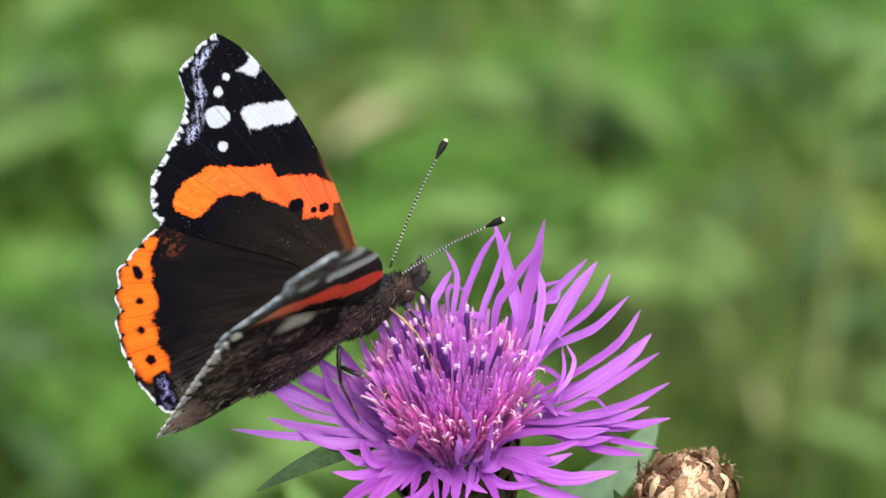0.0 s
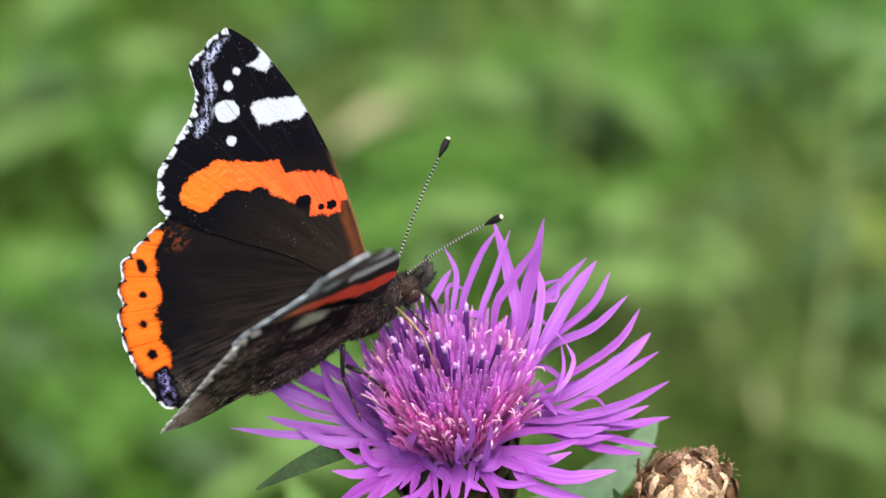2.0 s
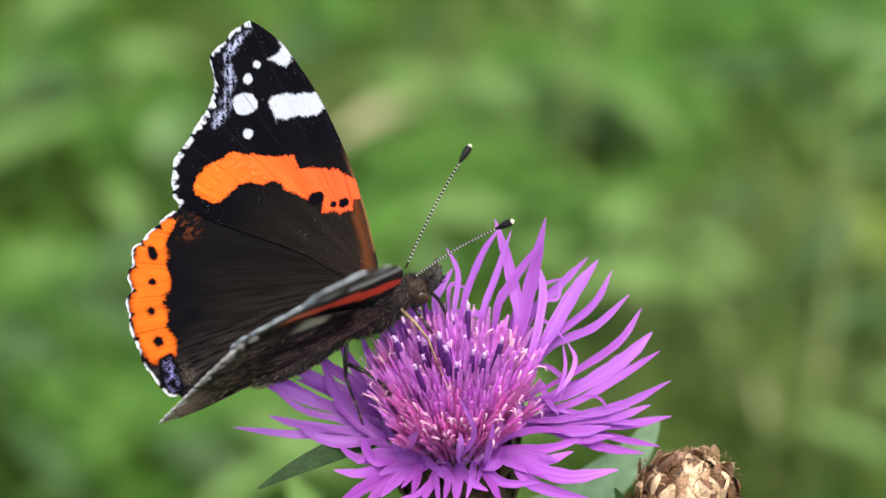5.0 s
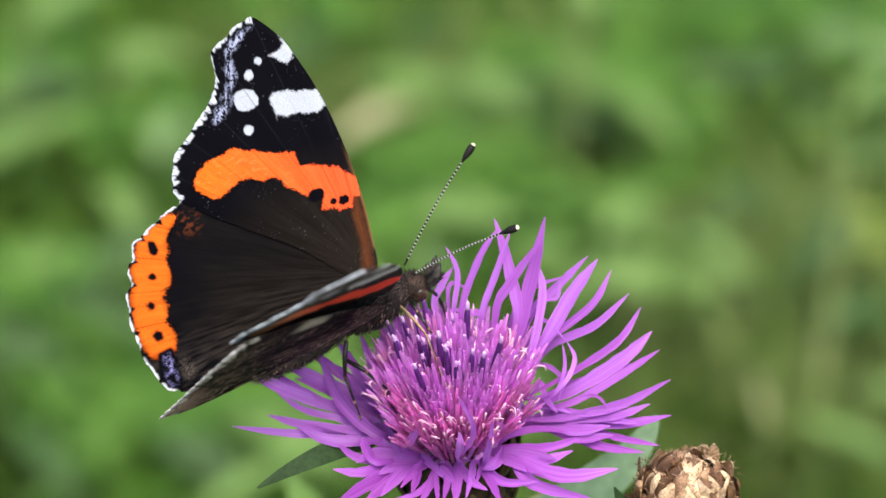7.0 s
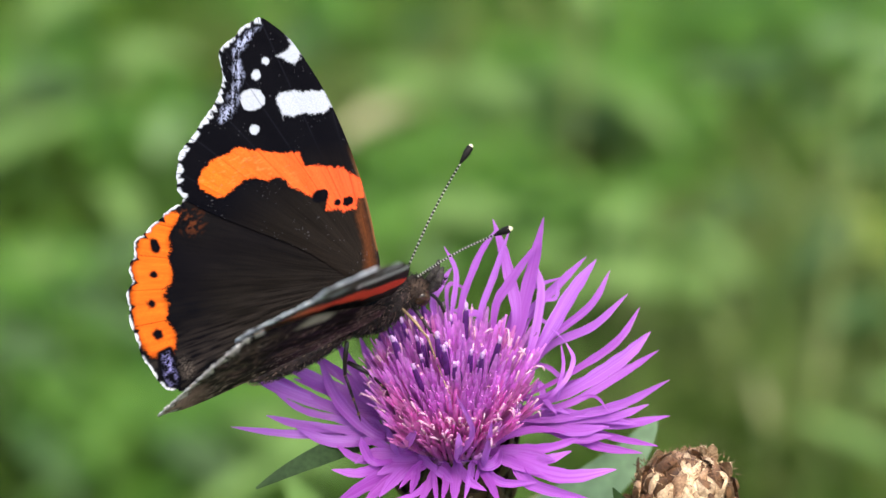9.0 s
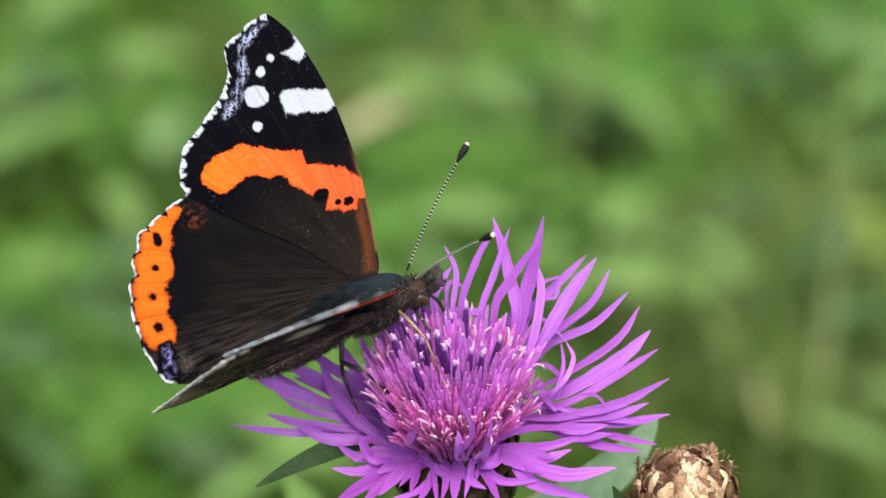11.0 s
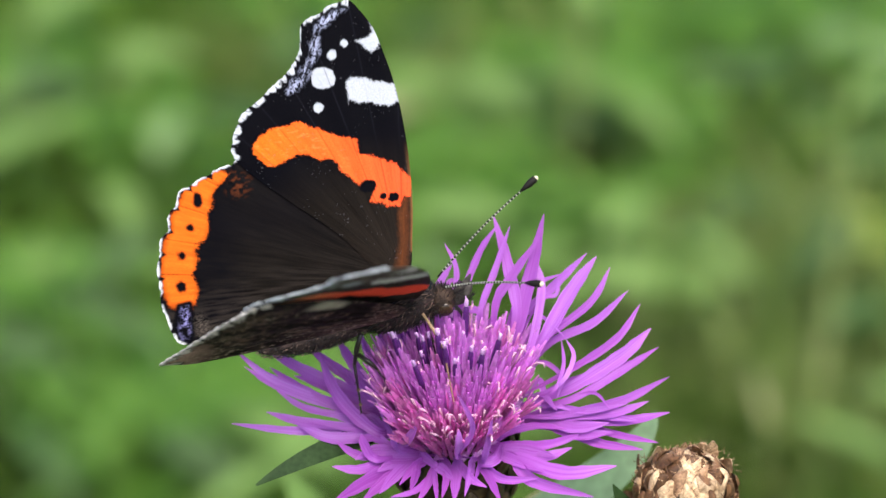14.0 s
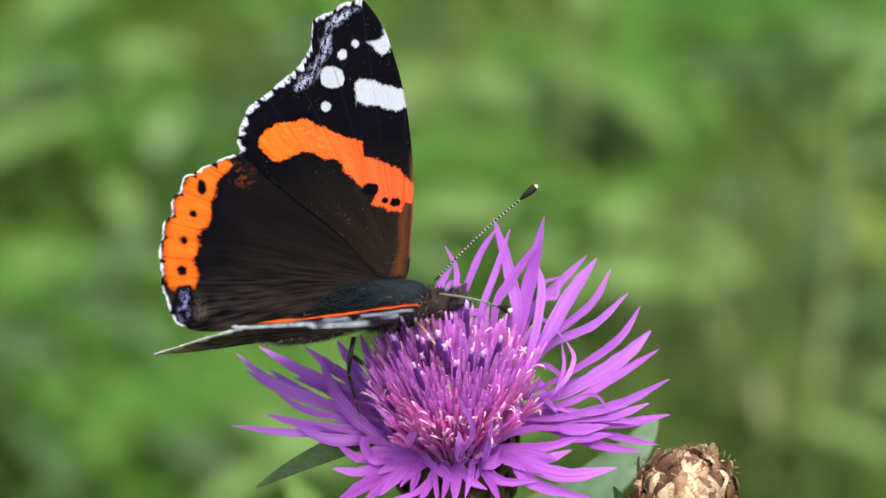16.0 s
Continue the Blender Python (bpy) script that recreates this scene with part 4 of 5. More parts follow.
def fore_top(u, v, edge, run, margin):
    h = hairs(u, v, 3)
    col = np.array(BASE) * (0.55 + 0.9 * h)
    warm = np.clip((11 - np.hypot(u - 1, v)) / 9, 0, 1)[:, None]
    col = over(col, (0.026, 0.019, 0.014), warm * 0.7 * h)
    col = over(col, BLACK, np.clip((np.hypot(u + 2, v) - 10.5) / 6, 0, 1)[:, None])
    vein = veins(u, v, 1.0, 0.5, 9.5, 0.10)
    col = over(col, (0.014, 0.011, 0.009), vein * 0.4 * np.clip((15 - np.hypot(u, v)) / 8, 0, 1)[:, None])
    col = over(col, (0.10, 0.031, 0.010), fade(inside(COPPER, u, v) - 0.4 + ragged(u, v, 8, 0.2), 0.9) * (0.55 + 0.6 * h))
    rim = np.clip(1 - edge / 0.45, 0, 1) * (u > 1.2) * np.clip((15 - v) / 5, 0, 1) * (v > 3)
    col = over(col, (0.36, 0.17, 0.06), 0.5 * rim[:, None])
    band = fade(inside(BAND, u, v) + ragged(u, v, 21, 0.3, 0.12), 0.2)
    tone = np.clip((u + 12) / 14, 0, 1)[:, None]
    orange = np.array((0.70, 0.118, 0.010)) * (1 - tone) + np.array((0.72, 0.080, 0.022)) * tone
    orange = orange * (0.75 + 0.5 * h) * (1 - 0.45 * vein)
    pale = np.clip((value_noise(u / 0.5, v / 0.16, 25) - 0.72) * 4, 0, 1)[:, None] * np.clip(-u / 6, 0, 1)[:, None]
    orange = over(orange, (0.80, 0.30, 0.10), 0.25 * pale)
    col = col * (1 - band) + orange * band
    col = dots(col, u, v, ((1.14, 9.15, 0.62, 0.5), (0.08, 9.4, 0.45, 0.4), (-1.4, 10.8, 0.9, 0.7)), BLACK, 31)
    lil = inside(LILAC, u, v)
    speck = value_noise(u / 0.10, v / 0.10, 41)
    patch = value_noise(u / 0.7, v / 0.7, 42)
    lanes = np.abs(((u * 0.85 - v * 0.35) / 0.55) % 1 - 0.5) * 2
    frost = fade(lil - 0.1 + 0.8 * (patch - 0.5), 0.8)[:, 0] * np.clip((speck - 0.46 + 0.35 * (lanes - 0.5) + 0.3 * (patch - 0.5)) * 5, 0, 1)
    col = over(col, (0.33, 0.36, 0.50), np.clip(frost, 0, 0.9)[:, None])
    white = np.maximum(inside(BAR, u, v), inside(TIP, u, v)) + ragged(u, v, 51, 0.32, 0.1)
    col = over(col, WHITE, fade(white, 0.2) * (1 - 0.12 * vein))
    col = dots(col, u, v, ((-4.32, 23.11, 1.3, 1.2), (-2.97, 25.45, 0.55, 0.55), (-1.42, 26.46, 0.36, 0.32), (-5.31, 20.02, 0.52, 0.5)), WHITE, 61)
    col = over(col, (0.012, 0.012, 0.017), vein * 0.5 * (1 - band) * (white < -0.3)[:, None] * np.clip((v - 14) / 4, 0, 1)[:, None])
    dust = (value_noise(u / 0.13, v / 0.11, 71) > 0.935) & (value_noise(u / 1.7, v / 1.7, 72) > 0.52)
    col = over(col, (0.12, 0.12, 0.13), 0.5 * dust[:, None])
    return fringe(col, u, v, edge, run, margin, 2.3, 81, 0.06, 0.60, (0.44, 0.47, 0.50))


def hind_top(u, v, edge, run, margin):
    h = hairs(u, v, 13)
    col = np.array((0.0078, 0.0062, 0.0052)) * (0.3 + 1.4 * h)
    col = over(col, BLACK, np.clip((-u - 15) / 4, 0, 0.85)[:, None] * (1.1 - 0.5 * h))
    col = over(col, BLACK, np.clip((v - 4) / 8, 0, 0.6)[:, None])
    col = over(col, (0.034, 0.027, 0.023), np.clip((4 - v) / 7, 0, 1)[:, None] * np.clip((h - 0.3) * 2.2, 0, 1))
    vein = veins(u, v, 0.5, 0.5, 8.6, 0.07)
    outer = np.clip((np.hypot(u + 13, v - 5) - 9.3) / 1.0, 0, 1)
    scallop = 1.3 * np.clip(1 - outer * 3, 0, 1) * np.abs(((np.arctan2(v - 0.5, u - 0.5) * 57.3) / 8.6 + 0.25) % 1 - 0.5)
    band = fade(inside(HBAND, u, v) + 0.45 * outer - scallop + ragged(u, v, 22, 0.42, 0.14), 0.25)
    orange = np.array((0.70, 0.116, 0.010)) * (0.68 + 0.6 * h) * (1 - 0.93 * vein)
    orange = orange * np.clip(0.35 + (inside(HBAND, u, v) + 0.5 * outer) * 0.9, 0.35, 1)[:, None]
    col = col * (1 - band) + orange * band
    col = dots(col, u, v, ((-19.96, 12.38, 0.55, 0.75), (-21.22, 9.58, 0.5, 0.45), (-22.6, 6.79, 0.5, 0.42), (-23.13, 3.48, 0.55, 0.6)), BLACK, 32, 0.3)
    corner = fade(1.2 - np.hypot(u + 15.3, v - 13.4), 1.4)[:, 0] * np.clip((value_noise(u / 0.35, v / 0.22, 49) - 0.5) * 4, 0, 1)
    col = over(col, (0.34, 0.085, 0.022), 0.2 * corner[:, None])
    blue = fade(inside(BLUE, u, v) + 0.4, 0.3)
    col = over(col, BLACK, blue)
    col = over(col, (0.21, 0.20, 0.42), fade(inside(BLUE, u, v) - 0.18, 0.5) * np.clip((value_noise(u / 0.1, v / 0.1, 43) * 0.6 + value_noise(u / 0.4, v / 0.4, 48) * 0.6 - 0.56) * 5, 0, 1)[:, None])
    col = dots(col, u, v, ((-23.5, -1.7, 0.45, 0.7), (-23.9, -0.2, 0.25, 0.6)), BLACK, 33, 0.5)
    col = over(col, (0.12, 0.10, 0.08), fade(0.5 - np.hypot(u + 21.6, (v + 1.2) * 0.6), 1.2) * np.clip((value_noise(u / 0.09, v / 0.09, 47) - 0.5) * 4, 0, 0.9)[:, None])
    off = np.abs((run / 2.75) % 1 - 0.5)
    col = over(col, BLACK, fade(0.75 - edge - (0.5 - off) * 2.75 * 1.5, 0.3) * margin[:, None])
    return fringe(col, u, v, edge, run, margin, 2.75, 82, 0.08, 0.24, (0.60, 0.62, 0.64), rim=0.08)


def fore_under(u, v, edge, run, margin):
    mot = value_noise(u / 0.7, v / 0.7, 91)[:, None]
    col = np.array((0.036, 0.029, 0.024)) * (0.3 + 1.4 * mot)
    col = over(col, (0.20, 0.165, 0.14), np.clip((v - 19) / 6, 0, 1)[:, None] * mot)
    red = fade(inside(BAND, u, v) + 0.5 + ragged(u, v, 23, 0.3), 0.2)
    tone = np.clip((u + 13) / 8, 0, 1)[:, None]
    col = col * (1 - red) + (np.array((0.95, 0.48, 0.22)) * (1 - tone) + np.array((0.98, 0.10, 0.05)) * tone) * red
    col = over(col, (0.70, 0.70, 0.68), fade(np.maximum(inside(BAR, u, v), inside(TIP, u, v)) + 0.3 + ragged(u, v, 52, 0.4), 0.2))
    col = dots(col, u, v, ((-4.3, 23.1, 1.2, 1.1), (-6.5, 26.0, 0.8, 2.2), (-9.5, 22.5, 1.6, 0.6)), (0.42, 0.45, 0.48), 62, 0.5)
    return fringe(col, u, v, edge, run, margin, 2.9, 83, 0.15, 1.3, (0.62, 0.67, 0.70))


def hind_under(u, v, edge, run, margin):
    """Marbled brown: dark patches, warm and greyish clouds, fine pale squiggles, a rosy hind tip."""
    a, b = value_noise(u / 0.55, v / 0.55, 92), value_noise(u / 2.2, v / 2.2, 93)
    fine = value_noise(u / 0.16, v / 0.16, 96)
    cloud = 0.22 + 0.85 * np.clip((0.7 * a + b - 0.55) * 1.5, 0, 1.2)
    col = np.array((0.046, 0.033, 0.027)) * (cloud * (0.65 + 0.7 * fine))[:, None]
    col = over(col, (0.20, 0.115, 0.085), (np.clip((a * 0.6 + b * 0.5 - 0.60) * 5, 0, 1) * (0.2 + 0.8 * fine) * 0.6)[:, None])
    # rosy tint near the body: violet reflected from the flower, put into the colour
    col = over(col, (0.16, 0.085, 0.085), (np.clip((2.5 - v) / 4, 0, 1) * np.clip((u + 14) / 8, 0, 1) * 0.5 * (0.4 + fine))[:, None])
    line = np.abs(value_noise(u / 1.1, v / 0.7, 97) - 0.5)
    col = over(col, (0.40, 0.31, 0.25), (np.clip(1 - line / 0.045, 0, 1) * np.clip(b * 3 - 1.1, 0, 1) * (0.3 + 0.7 * a))[:, None])
    col = over(col, (0.50, 0.31, 0.25), (np.clip(1.5 - np.hypot(u + 25.0, (v - 0.5) * 0.8) / 3.6, 0, 1) * np.clip(0.35 + b * 0.6 + fine * 0.6, 0, 1))[:, None])
    col = dots(col, u, v, ((-8.8, 10.4, 1.5, 1.4), (-7.2, 9.4, 0.8, 0.9)), (0.40, 0.36, 0.27), 63, 1.4)
    col = over(col, (0.34, 0.26, 0.20), (np.clip((0.5 - v) / 2, 0, 1) * np.clip((fine * a - 0.42) * 9, 0, 1))[:, None])
    vein = veins(u, v, 0.5, 0.5, 8.6, 0.07)
    col = col * (1 - 0.3 * vein)
    return fringe(col, u, v, edge, run, margin, 2.75, 84, 0.08, 1.0, (0.66, 0.58, 0.52))


def wing_mesh(name, outline, hub, first, last, side, top, under, rings_top, rings_under, around, step):
    """A wing with its two painted faces; side +1 left, -1 right; the margin runs between outline points first and last."""
    L = smooth_loop(outline, around)
    H = np.array(hub)
    P = np.array(outline, float)
    near = lambda p: int(np.argmin(np.hypot(*(L - p).T)))
    i0, i1 = near(P[first]), near(P[last])
    on = np.zeros(around)
    on[i0:i1] = 1
    run = np.cumsum(np.hypot(*np.diff(np.r_[L[-1:], L], axis=0).T))
    off = np.abs((run / step) % 1 - 0.5) * 2
    bite = on * (0.14 * off ** 4 + 0.14 * (value_noise(run / 0.28, run * 0, 7) - 0.5) + 0.18 * (value_noise(run / 1.3, run * 0 + 3, 7) - 0.5))
    away = L - H
    L = L - away / np.hypot(*away.T)[:, None] * bite[:, None]
    verts, cols, faces = [], [], []
    for face, rings, paint in ((1, rings_top, top), (-1, rings_under, under)):
        rad = (np.arange(1, rings + 1) / rings) ** 0.8
        R = (H + (L - H)[None] * rad[:, None, None]).reshape(-1, 2)
        R = np.vstack([R, H[None]])
        size = np.hypot(*(L - H).T)
        edge = np.r_[(size[None] * (1 - rad)[:, None]).ravel(), 9.0]
        rn, mg = np.r_[np.tile(run, rings), 0.0], np.r_[np.tile(on, rings), 0.0]
        u, v = R[:, 0], R[:, 1]
        c = paint(u, v, edge, rn, mg)
        an = np.arctan2(v, u - 1)
        lift = 0.04 * np.sin(an * 26) * np.clip(np.hypot(u, v) / 12, 0, 1) - 0.0009 * v * v
        thick = 0.07 * np.clip(edge / 0.8, 0.15, 1) * (1 + 2.0 * np.clip(1 - np.hypot(u, v) / 6, 0, 1))
        o = len(verts)
        su, sv = u * math.cos(SET) + v * math.sin(SET), v * math.cos(SET) - u * math.sin(SET)
        verts += list(zip(su / 1000, side * sv / 1000, (lift + face * thick) / 1000))
        cols.append(np.c_[c, np.ones(len(c))])
        hubi = o + rings * around
        flip = face * side > 0
        for r in range(rings - 1):
            a = o + r * around
            for k in range(around):
                k2 = (k + 1) % around
                q = (a + k, a + around + k, a + around + k2, a + k2)
                faces.append(q[::-1] if flip else q)
        for k in range(around):
            q = (hubi, o + k, o + (k + 1) % around)
            faces.append(q[::-1] if flip else q)
        if face == 1:
            rim = o + (rings - 1) * around
        else:
            rim2 = o + (rings - 1) * around
    for k in range(around):
        k2 = (k + 1) % around
        q = (rim + k, rim2 + k, rim2 + k2, rim + k2)
        faces.append(q[::-1] if side > 0 else q)
    me = mesh_of(name, verts, faces, M_WING)
    at = me.color_attributes.new("pattern", "FLOAT_COLOR", "POINT")
    at.data.foreach_set("color", np.clip(np.vstack(cols), 0, 1).ravel())
    return me


def tufts(outline, first, last, side, step, rng, size):
    """Flat tufts of white fringe hair along a wing's outer margin, as one mesh."""
    L = smooth_loop(outline, 900)
    P = np.array(outline, float)
    near = lambda p: int(np.argmin(np.hypot(*(L - p).T)))
    i0, i1 = near(P[first]), near(P[last])
    run = np.r_[0, np.cumsum(np.hypot(*np.diff(L, axis=0).T))]
    pieces, at = [], run[i0] + step * 0.5
    while at < run[i1]:
        k = int(np.searchsorted(run, at))
        t = L[min(k + 3, 899)] - L[k - 3]
        a = math.atan2(t[1], t[0])
        ln = step * rng.uniform(0.40, 0.56)
        v, f = ellipsoid(ln, size * rng.uniform(0.7, 1.2), 0.15 * rng.uniform(0.6, 1.3), 10, 10, lambda s: 1 + 0.2 * math.sin(7 * s + ln * 20))
        c, s = math.cos(a), math.sin(a)
        out = []
        for x, y, z in v:
            u, w = L[k][0] + x * c - y * s, L[k][1] + x * s + y * c
            su, sv = u * math.cos(SET) + w * math.sin(SET), w * math.cos(SET) - u * math.sin(SET)
            out.append((su / 1000, side * sv / 1000, (z - 0.0009 * w * w) / 1000))
        pieces.append((out, f))
        at += step
    return merged(pieces)


def fuzz(shape, count, length, rng, lean=(-1, 0, 0.2)):
    """Short tapering hairs that stand on an ellipsoid (centre, radii) and lean back."""
    pieces = []
    (cx, cy, cz), (rx, ry, rz) = shape
    for _ in range(count):
        d = Vector((rng.gauss(0, 1), rng.gauss(0, 1), rng.gauss(0, 1))).normalized()
        p = Vector((cx + d.x * rx, cy + d.y * ry, cz + d.z * rz))
        nrm = Vector((d.x / rx, d.y / ry, d.z / rz)).normalized()
        tip = p + (nrm * 0.6 + Vector(lean) * 0.7 + Vector((rng.uniform(-.3, .3), rng.uniform(-.3, .3), rng.uniform(-.3, .3)))).normalized() * length * rng.uniform(0.5, 1.2)
        pieces.append(tube([p, (p + tip) / 2 + nrm * length * 0.12, tip], [0.00005, 0.00004, 0.00001], 3))
    return merged(pieces)


def leg_mesh(name, length, bend, mat, thick=0.00023):
    """Thigh, shin and foot along x, the knee lifted by bend."""
    knee, heel = (length * 0.42, 0, bend), (length * 0.72, 0, bend * 0.45)
    spur = tube([(length * 0.6, 0, bend * 0.66), (length * 0.64, 0.0005, bend * 0.5)], [0.00007, 0.00002], 4)
    v = merged([tube([(0, 0, 0), (length * 0.2, 0, bend * 0.6), knee], [thick * 1.3, thick * 1.5, thick], 7),
                tube([knee, (length * 0.57, 0, bend * 0.72), heel], [thick, thick * 0.9, thick * 0.7], 7),
                tube([heel, (length * 0.86, 0, bend * 0.2), (length, 0, 0), (length * 1.03, 0, 0.0002)], [thick * 0.7, thick * 0.55, thick * 0.5, thick * 0.2], 6), spur])
    return mesh_of(name, *v, mat)


def antenna(parent, length, rng):
    """A ringed black and white shaft with a dark, pale-tipped club, along x."""
    curve = lambda t: (length * t, 0, 0.0009 * math.sin(math.pi * t) * 0.6)
    shaft = part("antenna", mesh_of("antenna", *tube([curve(i / 12 * 0.88) for i in range(13)], [0.00011] * 13, 7), M_CLUB), parent, "black antenna ringed with white")
    ring = mesh_of("ring", *tube([(-0.00008, 0, 0), (0.00008, 0, 0)], [0.00013, 0.00013], 8), M_RING)
    for i in range(28):
        t = 0.06 + 0.80 * i / 28
        part("ring", ring, shaft, at=Matrix.Translation(curve(t)))
    part("club", mesh_of("club", *tube([curve(0.85), curve(0.89), curve(0.93), curve(0.975), curve(0.985)], [0.00015, 0.0003, 0.00042, 0.00040, 0.0003], 10), M_CLUB), shaft)
    part("club_tip", mesh_of("club_tip", *tube([curve(0.978), curve(0.988), curve(0.999), curve(1.003)], [0.00028, 0.00027, 0.00018, 0.00006], 10), M_PALE), shaft, "cream club tip")
    return shaft


def red_admiral():
    rng = random.Random(5)
    bf = thing("butterfly", pose(-0.0096, -0.0008, 0.4957), "black, orange and white butterfly feeding with raised wings on a flower", "butterfly")
    Y = -0.0011
    v, f = ellipsoid(0.0046, 0.0024, 0.0029, 28, 20)
    part("thorax", mesh_of("thorax", *v_shift(v, f, (-0.0008, Y, -0.0021)), M_MOTTLED), bf, "dark brown furry thorax")
    part("thorax_fur", mesh_of("thorax_fur", *fuzz(((-0.0008, Y, -0.0021), (0.0046, 0.0024, 0.0029)), 1500, 0.00052, rng), M_HAIR), bf)
    part("pale_fur", mesh_of("pale_fur", *fuzz(((-0.0008, Y, -0.0021), (0.0047, 0.0025, 0.0030)), 420, 0.00065, rng), M_HAIR_PALE), bf, "tan hairs among the dark fur")
    v, f = ellipsoid(0.0058, 0.0021, 0.0022, 32, 24, lambda s: 1.0 - 0.45 * max(0, -s))
    part("mantle", mesh_of("mantle", *v_shift(v, f, (-0.0021, Y + 0.0002, -0.0007)), M_FUR_TEAL), bf, "teal-grey furry back of the thorax")
    part("mantle_fur", mesh_of("mantle_fur", *fuzz(((-0.0026, Y + 0.0002, -0.0008), (0.0058, 0.0019, 0.0020)), 1800, 0.0011, rng, (-1.6, 0, 0.0)), M_FUR_TEAL), bf)
    v, f = ellipsoid(0.0070, 0.0017, 0.0018, 24, 30, lambda s: 0.85 + 0.15 * math.cos(s * 2) + 0.03 * math.sin(s * 26))
    part("abdomen", mesh_of("abdomen", *v_shift(v, f, (-0.0096, Y, -0.0029)), M_MOTTLED), bf, "dark brown mottled abdomen")
    part("abdomen_fur", mesh_of("abdomen_fur", *fuzz(((-0.0096, Y, -0.0029), (0.0070, 0.0017, 0.0018)), 1300, 0.00028, rng), M_HAIR), bf)
    part("pale_fur", mesh_of("pale_fur", *fuzz(((-0.0096, Y, -0.0029), (0.0071, 0.0018, 0.0019)), 420, 0.00035, rng), M_HAIR_PALE), bf, "tan flecks of hair on the abdomen")
    v, f = ellipsoid(0.0016, 0.0017, 0.0017, 20, 14)
    head = part("head", mesh_of("head", *v_shift(v, f, (0.0040, Y, -0.0031)), M_FUR_BROWN), bf, "brown hairy head")
    part("head_fur", mesh_of("head_fur", *fuzz(((0.0038, Y, -0.0030), (0.0016, 0.0017, 0.0017)), 420, 0.0005, rng, (-0.2, 0, 0.6)), M_HAIR), head)
    for y in (-1, 1):
        v, f = ellipsoid(0.00085, 0.0005, 0.00095, 18, 14)
        part("eye", mesh_of("eye", *v_shift(v, f, (0.0042, Y + y * 0.0014, -0.0034)), M_EYE), head, "brown compound eye")
        pts = [(0.0049, Y + y * 0.0004, -0.0038), (0.0060, Y + y * 0.0006, -0.0034), (0.0071, Y + y * 0.0006, -0.0024), (0.0078, Y + y * 0.0006, -0.0014)]
        palp = part("palp", mesh_of("palp", *tube(pts, [0.0004, 0.00056, 0.00046, 0.00014], 8), M_PALP), head, "grey hairy palp")
        part("palp_fur", mesh_of("palp_fur", *fuzz(((0.0063, Y + y * 0.0006, -0.0030), (0.0011, 0.0004, 0.0007)), 140, 0.0005, rng, (1.2, 0, 0.9)), M_HAIR), palp)
    pts = bezier((0.0050, Y, -0.0043), (0.0062, Y - 0.0006, -0.0056), (0.0052, Y - 0.0012, -0.0090), 10)
    part("proboscis", mesh_of("proboscis", *tube(pts, [0.0002] * 8 + [0.00016, 0.00013, 0.0001], 7), M_DARK), head, "dark feeding tube")
    made = {"thing": bf}
    left = Matrix.Rotation(radians(45), 4, "X")
    made["lf"] = part("forewing", wing_mesh("forewing", FORE, (-3.0, 15.0), 10, 26, 1, fore_top, fore_under, 120, 16, 760, 2.3), bf, "black forewing with orange band and white spots", left)
    made["lh"] = part("hindwing", wing_mesh("hindwing", HIND, (-13.0, 5.0), 4, 21, 1, hind_top, hind_under, 110, 16, 680, 2.75), bf, "dark brown hindwing with orange border", left @ Matrix.Translation((0, 0, -0.00025)))
    right = Matrix.Rotation(radians(-45), 4, "X")
    made["rf"] = part("forewing", wing_mesh("forewing", FORE, (-3.0, 15.0), 10, 26, -1, fore_top, fore_under, 40, 90, 500, 2.9), bf, "forewing with red band and pale marks beneath", right)
    made["rh"] = part("hindwing", wing_mesh("hindwing", HIND_NEAR, (-13.0, 5.0), 4, 21, -1, hind_top, hind_under, 40, 90, 500, 2.75), bf, "hindwing with mottled brown underside", right)
    part("fringe", mesh_of("fringe", *tufts(FORE, 10, 26, -1, 2.5, rng, 0.30), M_FRINGE), made["rf"], "white fringe in tufts")
    part("fringe", mesh_of("fringe", *tufts(HIND_NEAR, 5, 19, -1, 1.5, rng, 0.32), M_FRINGE_GREY), made["rh"], "greyish fringe in tufts")
    made["al"], made["ar"] = antenna(bf, 0.0152, rng), antenna(bf, 0.0142, rng)
    for key, length, mat in (("l1", 0.0097, M_DARK), ("l2", 0.0105, M_TAN), ("l4", 0.0075, M_DARK), ("l5", 0.0060, M_DARK)):
        made[key] = part("leg", leg_mesh("leg", length, 0.0010, mat, 0.00013 if mat == M_TAN else 0.00019), bf)
        for along, up in ((0.42, 0.0010), (0.72, 0.00045), (0.90, 0.00014)) if mat == M_DARK else ():
            v, f = ellipsoid(0.00022, 0.00020, 0.00020, 8, 6)
            part("joint", mesh_of("joint", *v_shift(v, f, (length * along, 0, up)), M_TAN), made[key], "pale leg joint")
    return made


def v_shift(verts, faces, by):
    return [(x + by[0], y + by[1], z + by[2]) for x, y, z in verts], faces


ADMIRAL = red_admiral()


